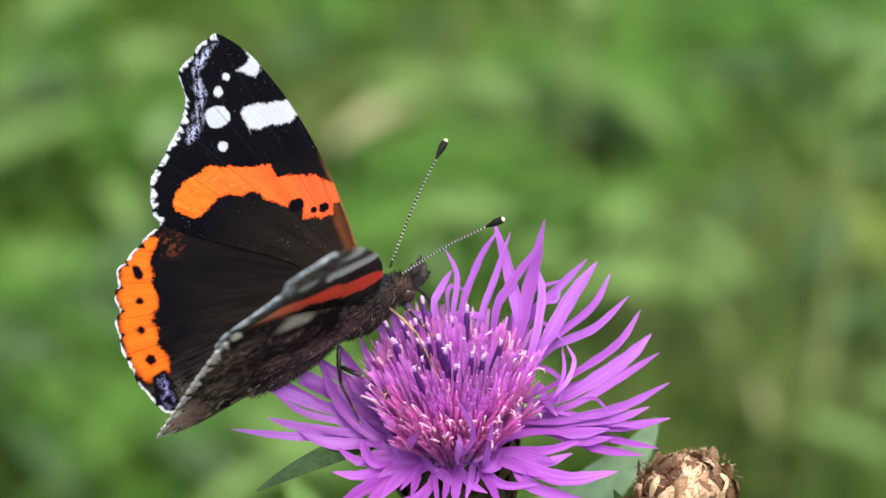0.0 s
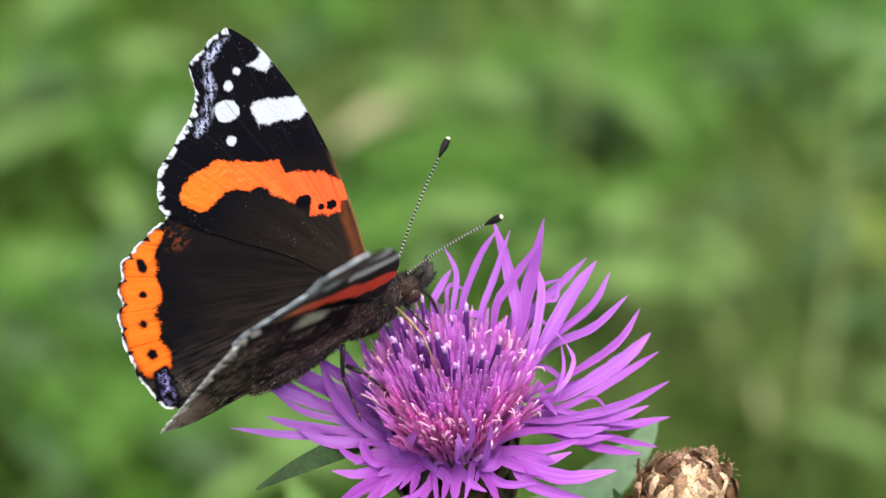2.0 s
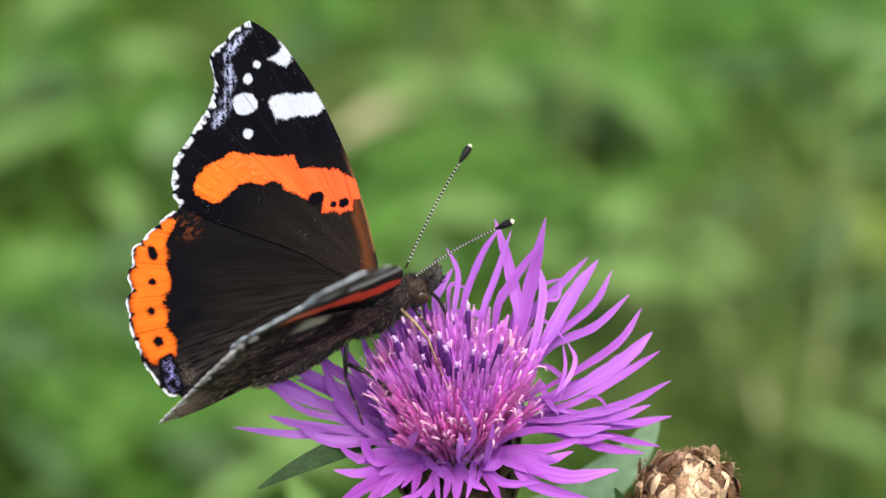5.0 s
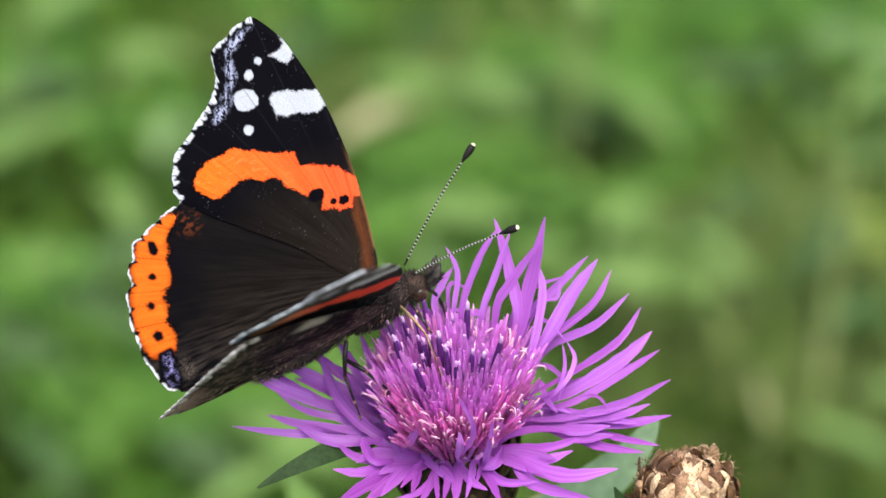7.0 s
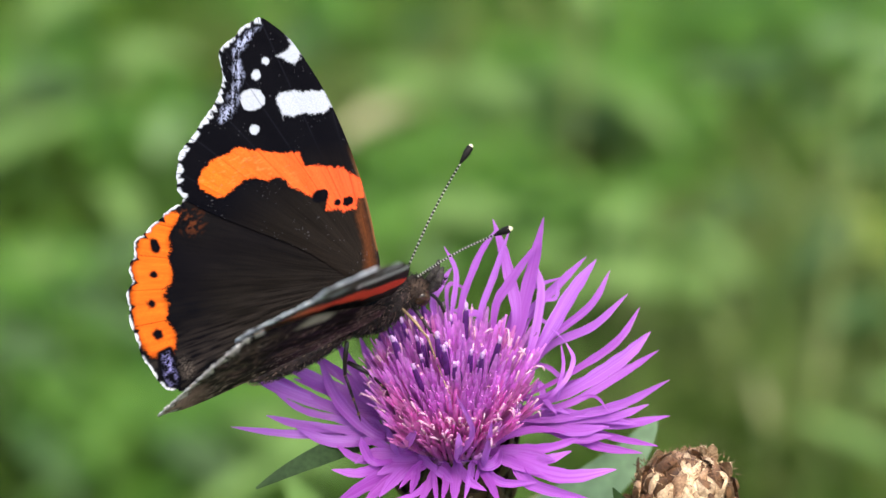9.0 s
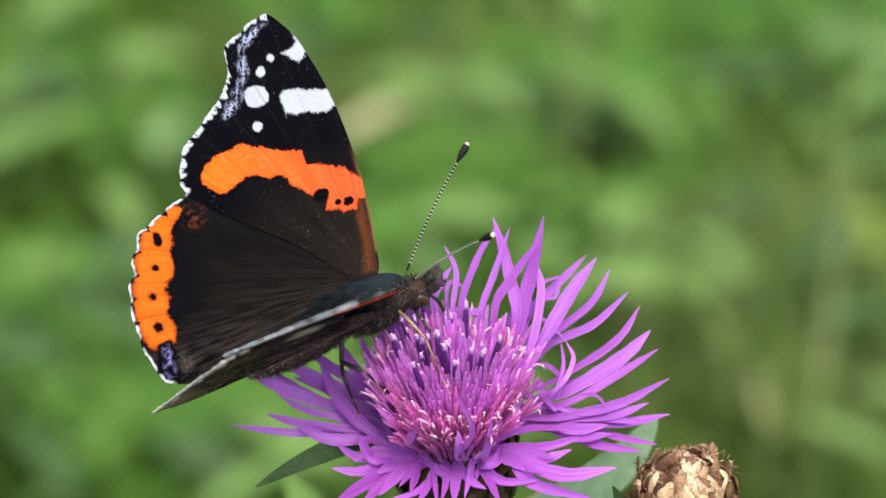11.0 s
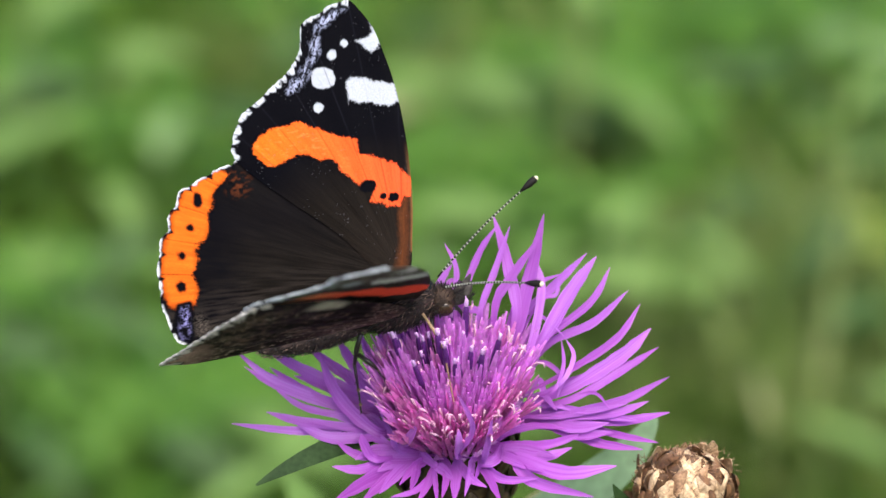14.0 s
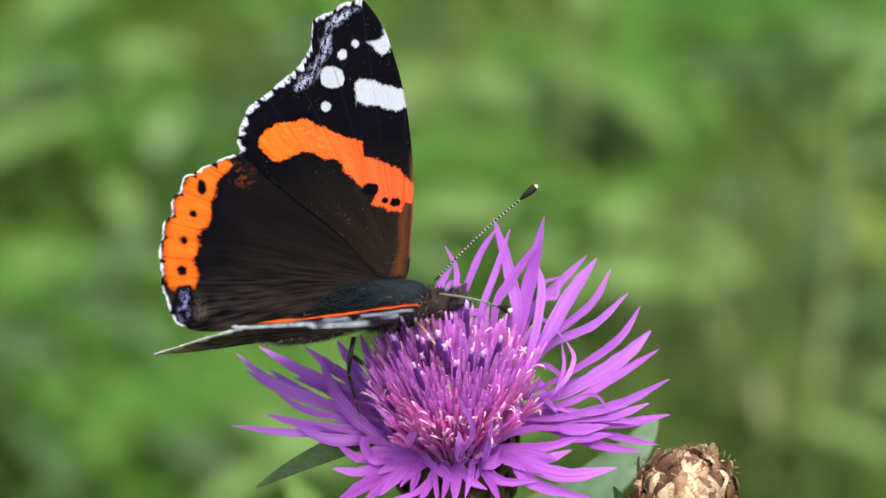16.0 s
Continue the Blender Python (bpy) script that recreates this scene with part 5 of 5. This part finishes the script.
# ---------------------------------------------------------------- what moves
def sway(base):
    """The plant's slow sway: shifts from its rest, in metres."""
    return [(t, Matrix.Translation((x, y, z)) @ base) for t, x, y, z in (
(0, 0.00003, -0.00023, -0.00041),
        (0.5, 0.00043, -0.00031, -0.00054),
        (1, 0.00019, -0.00018, -0.00032),
        (1.5, 0.00028, -0.00022, -0.00038),
        (2, -0.00003, -0.00017, -0.00029),
        (2.5, 0.00006, -0.00008, -0.00014),
        (3, 0.00034, -0.00011, -0.00019),
        (3.5, 0.00016, -0.00003, -0.00005),
        (4, 0.00019, -0.00013, -0.00022),
        (6.5, 0.00006, -0.00011, -0.00019),
        (7, 0.00009, -0.00008, -0.00014),
        (7.5, 0.00003, -0.00008, -0.00014),
        (8, 0.00015, -0.00005, -0.00008),
        (8.5, 0.00015, -0.00005, -0.00008),
        (9, -0.00006, -0.00011, -0.00019),
        (11.5, -0.00006, -0.00002, -0.00003),
        (12, -0.00009, -0.00003, -0.00005),
        (12.5, 0.00000, 0.00000, 0.00000),
        (13, -0.00016, -0.00003, -0.00005),
        (13.5, -0.00025, 0.00000, 0.00000),
        (14, -0.00003, 0.00007, 0.00013),
        (14.5, -0.00006, 0.00003, 0.00005),
        (15, -0.00006, -0.00005, -0.00008),
        (15.5, 0.00000, -0.00008, -0.00014),
        (16, 0.00000, -0.00005, -0.00008),
    )]


def wing_rows(rows, hinge, drop, sweep=0.0, dip=0.0):
    return [(t, Matrix.Translation(hinge) @ Matrix.Rotation(radians(-a), 4, "X") @ Matrix.Rotation(radians(dip), 4, "Y") @ Matrix.Rotation(radians(sweep), 4, "Z") @ Matrix.Translation((0, 0, drop))) for t, a in rows]


def motions():
    walk(FLOWER, sway(FLOWER_AT))
    walk(BUD, sway(BUD_AT))
    walk(ADMIRAL["thing"], [
(0, pose(-0.00957, -0.00075, 0.49568, 14.5, -30.6, 17.9)),
        (0.5, pose(-0.00885, -0.00165, 0.49598, 11.5, -28.4, 21.5)),
        (1, pose(-0.00916, -0.00175, 0.49618, 11.3, -28.3, 22.4)),
        (1.5, pose(-0.00918, -0.00120, 0.49635, 12.0, -30.1, 20.9)),
        (2, pose(-0.00891, -0.00205, 0.49665, 11.6, -27.4, 20.6)),
        (2.5, pose(-0.00817, -0.00094, 0.49689, 16.5, -27.9, 14.2)),
        (3, pose(-0.00817, -0.00174, 0.49715, 11.0, -27.6, 17.7)),
        (3.5, pose(-0.00794, -0.00041, 0.49598, 8.8, -21.9, 25.4)),
        (4, pose(-0.00818, -0.00130, 0.49681, 14.2, -28.0, 13.9)),
        (6.5, pose(-0.00791, -0.00196, 0.49611, 11.8, -24.9, 16.6)),
        (7, pose(-0.00818, -0.00058, 0.49624, 15.9, -26.7, 14.2)),
        (7.5, pose(-0.00822, -0.00179, 0.49688, 10.4, -25.7, 17.3)),
        (8, pose(-0.00886, -0.00167, 0.49680, 11.8, -28.6, 16.4)),
        (8.5, pose(-0.00780, -0.00194, 0.49698, 11.4, -25.1, 14.7)),
        (9, pose(-0.00792, -0.00160, 0.49655, 12.1, -24.5, 15.5)),
        (11.5, pose(-0.00813, -0.00175, 0.49659, 17.0, -26.6, 7.6)),
        (12, pose(-0.00818, -0.00097, 0.49607, 19.4, -26.2, 7.8)),
        (12.5, pose(-0.00756, -0.00177, 0.49661, 15.9, -24.7, 7.6)),
        (13, pose(-0.00666, -0.00231, 0.49674, 12.8, -19.6, 10.2)),
        (13.1, pose(-0.00666, -0.00231, 0.49674, 12.8, -19.6, 10.2)),
        (13.5, pose(-0.00493, -0.00400, 0.49762, 10.0, -16.0, 3.9)),
        (14, pose(-0.00497, -0.00228, 0.49712, 12.0, -16.2, 5.0)),
        (14.5, pose(-0.00514, -0.00303, 0.49742, 11.0, -16.9, 4.8)),
        (15, pose(-0.00509, -0.00266, 0.49706, 13.1, -17.0, 5.2)),
        (15.2, pose(-0.00509, -0.00266, 0.49706, 13.1, -17.0, 5.2)),
        (15.3, pose(-0.00600, -0.00200, 0.49740, 12.8, -19.6, 10.2)),
        (15.5, pose(-0.00528, -0.00065, 0.49565, 23.2, -13.2, -1.7)),
        (16, pose(-0.00542, -0.00015, 0.49542, 24.8, -14.3, -2.6)),
    ])
    near = ((0, 61.4), (0.5, 59.3), (1, 59.7), (1.5, 60.1), (2, 57), (2.5, 54.9), (3, 55.8), (3.5, 57.7), (4, 55.1), (6.5, 54.6), (7, 56.5), (7.5, 53.6), (8, 54.6), (8.5, 53.2), (9, 53.5),
            (11.5, 49.7), (12, 51.8), (12.5, 49.2), (13, 48.4), (13.1, 48.4), (13.5, 50.5), (14, 51.9), (14.5, 50.7), (15, 52), (15.2, 52), (15.3, 49.9), (15.5, 53.5), (16, 54.3))
    walk(ADMIRAL["rf"], wing_rows(near, (-0.0005, -0.0004, -0.0028), 0.0, -0.9, 5.4))
    hind = ((0, 68.1), (0.5, 65.8), (1, 66), (1.5, 66.1), (2, 63.3), (2.5, 61), (3, 61.8), (3.5, 63.1), (4, 61.3), (6.5, 60.1), (7, 60.9), (7.5, 58.2), (8, 60.1), (8.5, 58.4), (9, 58.7),
            (11.5, 54.5), (12, 56.8), (12.5, 54.5), (13, 53.5), (13.1, 53.5), (13.5, 54.2), (14, 57), (14.5, 55.9), (15, 57.6), (15.2, 57.6), (15.3, 53.5), (15.5, 60), (16, 61))
    walk(ADMIRAL["rh"], wing_rows(hind, (-0.0004, -0.0038, -0.0006), -0.00025, 6.5, 1.9))
    walk(ADMIRAL["al"], [
        (0, pose(0.0043, 0.0008, -0.0016, 0, -20.8, 23.9)),
        (0.5, pose(0.0043, 0.0008, -0.0016, 0, -13.3, 24.4)),
        (1, pose(0.0043, 0.0008, -0.0016, 0, -16.9, 22.0)),
        (1.5, pose(0.0043, 0.0008, -0.0016, 0, -24.1, 23.7)),
        (2, pose(0.0043, 0.0008, -0.0016, 0, -25.8, 23.6)),
        (2.5, pose(0.0043, 0.0008, -0.0016, 0, -24.8, 31.1)),
        (3, pose(0.0043, 0.0008, -0.0016, 0, -27.9, 27.4)),
        (3.5, pose(0.0043, 0.0008, -0.0016, 0, -28.4, 19.2)),
        (4, pose(0.0043, 0.0008, -0.0016, 0, -24.9, 29.1)),
        (6.5, pose(0.0043, 0.0008, -0.0016, 0, -15.1, 24.1)),
        (7, pose(0.0043, 0.0008, -0.0016, 0, -20.0, 23.2)),
        (7.5, pose(0.0043, 0.0008, -0.0016, 0, -22.4, 19.0)),
        (8, pose(0.0043, 0.0008, -0.0016, 0, -24.2, 25.1)),
        (8.5, pose(0.0043, 0.0008, -0.0016, 0, -24.9, 24.1)),
        (9, pose(0.0043, 0.0008, -0.0016, 0, -24.9, 23.8)),
        (11.5, pose(0.0043, 0.0008, -0.0016, 0, -21.6, 30.8)),
        (12, pose(0.0043, 0.0008, -0.0016, 0, -18.3, 28.7)),
        (12.5, pose(0.0043, 0.0008, -0.0016, 0, -23.2, 30.7)),
        (13, pose(0.0043, 0.0008, -0.0016, 0, -25.0, 24.7)),
        (13.1, pose(0.0043, 0.0008, -0.0016, 0, -25.0, 24.7)),
        (13.5, pose(0.0043, 0.0008, -0.0016, 0, -19.5, 26.8)),
        (14, pose(0.0043, 0.0008, -0.0016, 0, -20.2, 20.7)),
        (14.5, pose(0.0043, 0.0008, -0.0016, 0, -19.9, 20.3)),
        (15, pose(0.0043, 0.0008, -0.0016, 0, -18.9, 20.4)),
        (15.2, pose(0.0043, 0.0008, -0.0016, 0, -18.9, 20.4)),
        (15.5, pose(0.0043, 0.0008, -0.0016, 0, -13.3, 25.9)),
        (16, pose(0.0043, 0.0008, -0.0016, 0, -13.8, 29.4)),
    ])
    walk(ADMIRAL["ar"], [
        (0, pose(0.0044, -0.0008, -0.0018, 0, -12.4, -19.1)),
        (0.5, pose(0.0044, -0.0008, -0.0018, 0, -9.1, -21.3)),
        (1, pose(0.0044, -0.0008, -0.0018, 0, -11.4, -22.2)),
        (1.5, pose(0.0044, -0.0008, -0.0018, 0, -18.7, -23.1)),
        (2, pose(0.0044, -0.0008, -0.0018, 0, -21.4, -24.2)),
        (2.5, pose(0.0044, -0.0008, -0.0018, 0, -26.4, -21.5)),
        (3, pose(0.0044, -0.0008, -0.0018, 0, -21.1, -17.8)),
        (3.5, pose(0.0044, -0.0008, -0.0018, 0, -15.3, -22.2)),
        (4, pose(0.0044, -0.0008, -0.0018, 0, -22.6, -17.6)),
        (6.5, pose(0.0044, -0.0008, -0.0018, 0, -12.6, -24.3)),
        (7, pose(0.0044, -0.0008, -0.0018, 0, -15.6, -21.2)),
        (7.5, pose(0.0044, -0.0008, -0.0018, 0, -14.4, -26.8)),
        (8, pose(0.0044, -0.0008, -0.0018, 0, -22.4, -26.8)),
        (8.5, pose(0.0044, -0.0008, -0.0018, 0, -21.8, -26.5)),
        (9, pose(0.0044, -0.0008, -0.0018, 0, -23.1, -26.1)),
        (11.5, pose(0.0044, -0.0008, -0.0018, 0, -29.3, -30.0)),
        (12, pose(0.0044, -0.0008, -0.0018, 0, -29.4, -31.1)),
        (12.5, pose(0.0044, -0.0008, -0.0018, 0, -31.7, -32.1)),
        (13, pose(0.0044, -0.0008, -0.0018, 0, -27.4, -37.7)),
        (13.1, pose(0.0044, -0.0008, -0.0018, 0, -27.4, -37.7)),
        (13.5, pose(0.0044, -0.0008, -0.0018, 0, -19.1, -39.4)),
        (14, pose(0.0044, -0.0008, -0.0018, 0, -16.6, -36.9)),
        (14.5, pose(0.0044, -0.0008, -0.0018, 0, -15.0, -35.0)),
        (15, pose(0.0044, -0.0008, -0.0018, 0, -15.6, -34.8)),
        (15.2, pose(0.0044, -0.0008, -0.0018, 0, -15.6, -34.8)),
        (15.5, pose(0.0044, -0.0008, -0.0018, 0, -27.2, -39.7)),
        (16, pose(0.0044, -0.0008, -0.0018, 0, -27.7, -43.5)),
    ])
    walk(ADMIRAL["l1"], [
        (0, pose(-0.0050, -0.0046, -0.0014, 90, 52.2, -121.5)),
        (0.5, pose(-0.0050, -0.0046, -0.0014, 90, 61.2, -132.1)),
        (1, pose(-0.0050, -0.0046, -0.0014, 90, 62.7, -133.4)),
        (1.5, pose(-0.0050, -0.0046, -0.0014, 90, 57.5, -131.3)),
        (2, pose(-0.0050, -0.0046, -0.0014, 90, 64.3, -137.4)),
        (2.5, pose(-0.0050, -0.0046, -0.0014, 90, 53.0, -127.0)),
        (3, pose(-0.0050, -0.0046, -0.0014, 90, 63.1, -139.1)),
        (3.5, pose(-0.0050, -0.0046, -0.0014, 90, 61.4, -137.0)),
        (4, pose(-0.0050, -0.0046, -0.0014, 90, 57.6, -129.3)),
        (6.5, pose(-0.0050, -0.0046, -0.0014, 90, 65.0, -136.0)),
        (7, pose(-0.0050, -0.0046, -0.0014, 90, 52.3, -122.3)),
        (7.5, pose(-0.0050, -0.0046, -0.0014, 90, 65.4, -138.5)),
        (8, pose(-0.0050, -0.0046, -0.0014, 90, 63.0, -131.7)),
        (8.5, pose(-0.0050, -0.0046, -0.0014, 90, 65.7, -136.9)),
        (9, pose(-0.0050, -0.0046, -0.0014, 90, 63.1, -133.1)),
        (11.5, pose(-0.0050, -0.0046, -0.0014, 90, 59.0, -120.6)),
        (12, pose(-0.0050, -0.0046, -0.0014, 90, 51.2, -113.7)),
        (12.5, pose(-0.0050, -0.0046, -0.0014, 90, 60.7, -123.1)),
        (13, pose(-0.0050, -0.0046, -0.0014, 90, 67.9, -135.0)),
        (13.1, pose(-0.0050, -0.0046, -0.0014, 90, 67.9, -135.3)),
        (13.5, pose(-0.0050, -0.0046, -0.0014, 90, 72.8, -166.3)),
        (14, pose(-0.0050, -0.0046, -0.0014, 90, 67.3, -139.2)),
        (14.5, pose(-0.0050, -0.0046, -0.0014, 90, 70.6, -149.5)),
        (15, pose(-0.0050, -0.0046, -0.0014, 90, 66.9, -140.7)),
        (15.2, pose(-0.0050, -0.0046, -0.0014, 90, 67.0, -140.3)),
        (15.3, pose(-0.0050, -0.0046, -0.0014, 90, 64.7, -138.9)),
        (15.5, pose(-0.0050, -0.0046, -0.0014, 90, 45.1, -100.1)),
        (16, pose(-0.0050, -0.0046, -0.0014, 90, 39.1, -98.4)),
    ])
    walk(ADMIRAL["l2"], [
        (0, pose(0.0019, -0.0039, -0.0018, -60, 18.1, -89.1)),
        (0.5, pose(0.0019, -0.0039, -0.0018, -60, 23.0, -92.4)),
        (1, pose(0.0019, -0.0039, -0.0018, -60, 23.4, -92.5)),
        (1.5, pose(0.0019, -0.0039, -0.0018, -60, 22.6, -93.4)),
        (2, pose(0.0019, -0.0039, -0.0018, -60, 26.5, -92.6)),
        (2.5, pose(0.0019, -0.0039, -0.0018, -60, 20.6, -91.0)),
        (3, pose(0.0019, -0.0039, -0.0018, -60, 29.7, -93.0)),
        (3.5, pose(0.0019, -0.0039, -0.0018, -60, 18.0, -97.6)),
        (4, pose(0.0019, -0.0039, -0.0018, -60, 25.3, -89.8)),
        (6.5, pose(0.0019, -0.0039, -0.0018, -60, 25.6, -88.8)),
        (7, pose(0.0019, -0.0039, -0.0018, -60, 17.8, -88.6)),
        (7.5, pose(0.0019, -0.0039, -0.0018, -60, 29.6, -91.0)),
        (8, pose(0.0019, -0.0039, -0.0018, -60, 28.5, -88.9)),
        (8.5, pose(0.0019, -0.0039, -0.0018, -60, 30.6, -88.9)),
        (9, pose(0.0019, -0.0039, -0.0018, -60, 26.2, -89.5)),
        (11.5, pose(0.0019, -0.0039, -0.0018, -60, 26.1, -81.2)),
        (12, pose(0.0019, -0.0039, -0.0018, -60, 17.7, -81.0)),
        (12.5, pose(0.0019, -0.0039, -0.0018, -60, 26.7, -81.7)),
        (13, pose(0.0019, -0.0039, -0.0018, -60, 30.2, -84.9)),
        (13.1, pose(0.0019, -0.0039, -0.0018, -60, 30.1, -85.0)),
        (13.5, pose(0.0019, -0.0039, -0.0018, -60, 49.1, -85.1)),
        (14, pose(0.0019, -0.0039, -0.0018, -60, 34.0, -85.5)),
        (14.5, pose(0.0019, -0.0039, -0.0018, -60, 41.0, -84.9)),
        (15, pose(0.0019, -0.0039, -0.0018, -60, 34.4, -86.1)),
        (15.2, pose(0.0019, -0.0039, -0.0018, -60, 34.5, -86.0)),
        (15.3, pose(0.0019, -0.0039, -0.0018, -60, 31.4, -90.5)),
        (15.5, pose(0.0019, -0.0039, -0.0018, -60, 7.4, -73.0)),
        (16, pose(0.0019, -0.0039, -0.0018, -60, 3.5, -72.2)),
    ])
    walk(ADMIRAL["l4"], [
        (0, pose(0.0028, 0.0000, -0.0046, 0, 17.1, -80.8)),
        (0.5, pose(0.0028, 0.0000, -0.0046, 0, 22.4, -83.2)),
        (1, pose(0.0028, 0.0000, -0.0046, 0, 23.9, -82.1)),
        (1.5, pose(0.0028, 0.0000, -0.0046, 0, 23.2, -86.2)),
        (2, pose(0.0028, 0.0000, -0.0046, 0, 29.5, -82.1)),
        (2.5, pose(0.0028, 0.0000, -0.0046, 0, 22.6, -89.6)),
        (3, pose(0.0028, 0.0000, -0.0046, 0, 33.4, -90.5)),
        (3.5, pose(0.0028, 0.0000, -0.0046, 0, 12.5, -89.6)),
        (4, pose(0.0028, 0.0000, -0.0046, 0, 27.5, -88.4)),
        (6.5, pose(0.0028, 0.0000, -0.0046, 0, 26.3, -81.4)),
        (7, pose(0.0028, 0.0000, -0.0046, 0, 16.8, -86.0)),
        (7.5, pose(0.0028, 0.0000, -0.0046, 0, 32.7, -84.9)),
        (8, pose(0.0028, 0.0000, -0.0046, 0, 32.0, -83.7)),
        (8.5, pose(0.0028, 0.0000, -0.0046, 0, 34.8, -86.3)),
        (9, pose(0.0028, 0.0000, -0.0046, 0, 27.5, -83.7)),
        (11.5, pose(0.0028, 0.0000, -0.0046, 0, 31.0, -80.4)),
        (12, pose(0.0028, 0.0000, -0.0046, 0, 18.5, -79.7)),
        (12.5, pose(0.0028, 0.0000, -0.0046, 0, 31.0, -82.9)),
        (13, pose(0.0028, 0.0000, -0.0046, 0, 35.2, -83.7)),
        (13.1, pose(0.0028, 0.0000, -0.0046, 0, 35.2, -83.7)),
        (13.5, pose(0.0028, 0.0000, -0.0046, 0, 71.2, -134.6)),
        (14, pose(0.0028, 0.0000, -0.0046, 0, 40.2, -105.5)),
        (14.5, pose(0.0028, 0.0000, -0.0046, 0, 54.9, -110.3)),
        (15, pose(0.0028, 0.0000, -0.0046, 0, 42.8, -105.7)),
        (15.2, pose(0.0028, 0.0000, -0.0046, 0, 42.8, -105.7)),
        (15.5, pose(0.0028, 0.0000, -0.0046, 0, -0.5, -84.8)),
        (16, pose(0.0028, 0.0000, -0.0046, 0, -5.1, -83.7)),
    ])
    walk(ADMIRAL["l5"], [
        (0, pose(-0.0060, -0.0054, -0.0034, 0, 31.3, -60.2)),
        (0.5, pose(-0.0060, -0.0054, -0.0034, 0, 44.5, -56.4)),
        (1, pose(-0.0060, -0.0054, -0.0034, 0, 45.8, -54.3)),
        (1.5, pose(-0.0060, -0.0054, -0.0034, 0, 42.5, -62.7)),
        (2, pose(-0.0060, -0.0054, -0.0034, 0, 51.4, -52.9)),
        (2.5, pose(-0.0060, -0.0054, -0.0034, 0, 38.3, -65.0)),
        (3, pose(-0.0060, -0.0054, -0.0034, 0, 54.6, -57.2)),
        (3.5, pose(-0.0060, -0.0054, -0.0034, 0, 43.6, -63.0)),
        (4, pose(-0.0060, -0.0054, -0.0034, 0, 44.6, -59.7)),
        (6.5, pose(-0.0060, -0.0054, -0.0034, 0, 48.7, -45.2)),
        (7, pose(-0.0060, -0.0054, -0.0034, 0, 32.7, -61.0)),
        (7.5, pose(-0.0060, -0.0054, -0.0034, 0, 54.3, -50.4)),
        (8, pose(-0.0060, -0.0054, -0.0034, 0, 49.1, -51.7)),
        (8.5, pose(-0.0060, -0.0054, -0.0034, 0, 54.5, -47.5)),
        (9, pose(-0.0060, -0.0054, -0.0034, 0, 49.1, -51.7)),
        (11.5, pose(-0.0060, -0.0054, -0.0034, 0, 41.3, -47.5)),
        (12, pose(-0.0060, -0.0054, -0.0034, 0, 28.6, -52.4)),
        (12.5, pose(-0.0060, -0.0054, -0.0034, 0, 43.7, -46.2)),
        (13, pose(-0.0060, -0.0054, -0.0034, 0, 54.7, -38.2)),
        (13.1, pose(-0.0060, -0.0054, -0.0034, 0, 54.7, -38.2)),
        (13.5, pose(-0.0060, -0.0054, -0.0034, 0, 72.3, 2.1)),
        (14, pose(-0.0060, -0.0054, -0.0034, 0, 60.9, -39.5)),
        (14.5, pose(-0.0060, -0.0054, -0.0034, 0, 67.4, -25.2)),
        (15, pose(-0.0060, -0.0054, -0.0034, 0, 62.0, -39.6)),
        (15.2, pose(-0.0060, -0.0054, -0.0034, 0, 62.0, -39.8)),
        (15.3, pose(-0.0060, -0.0054, -0.0034, 0, 59.4, -52.9)),
        (15.5, pose(-0.0060, -0.0054, -0.0034, 0, 17.9, -50.1)),
        (16, pose(-0.0060, -0.0054, -0.0034, 0, 10.8, -51.6)),
    ])


motions()
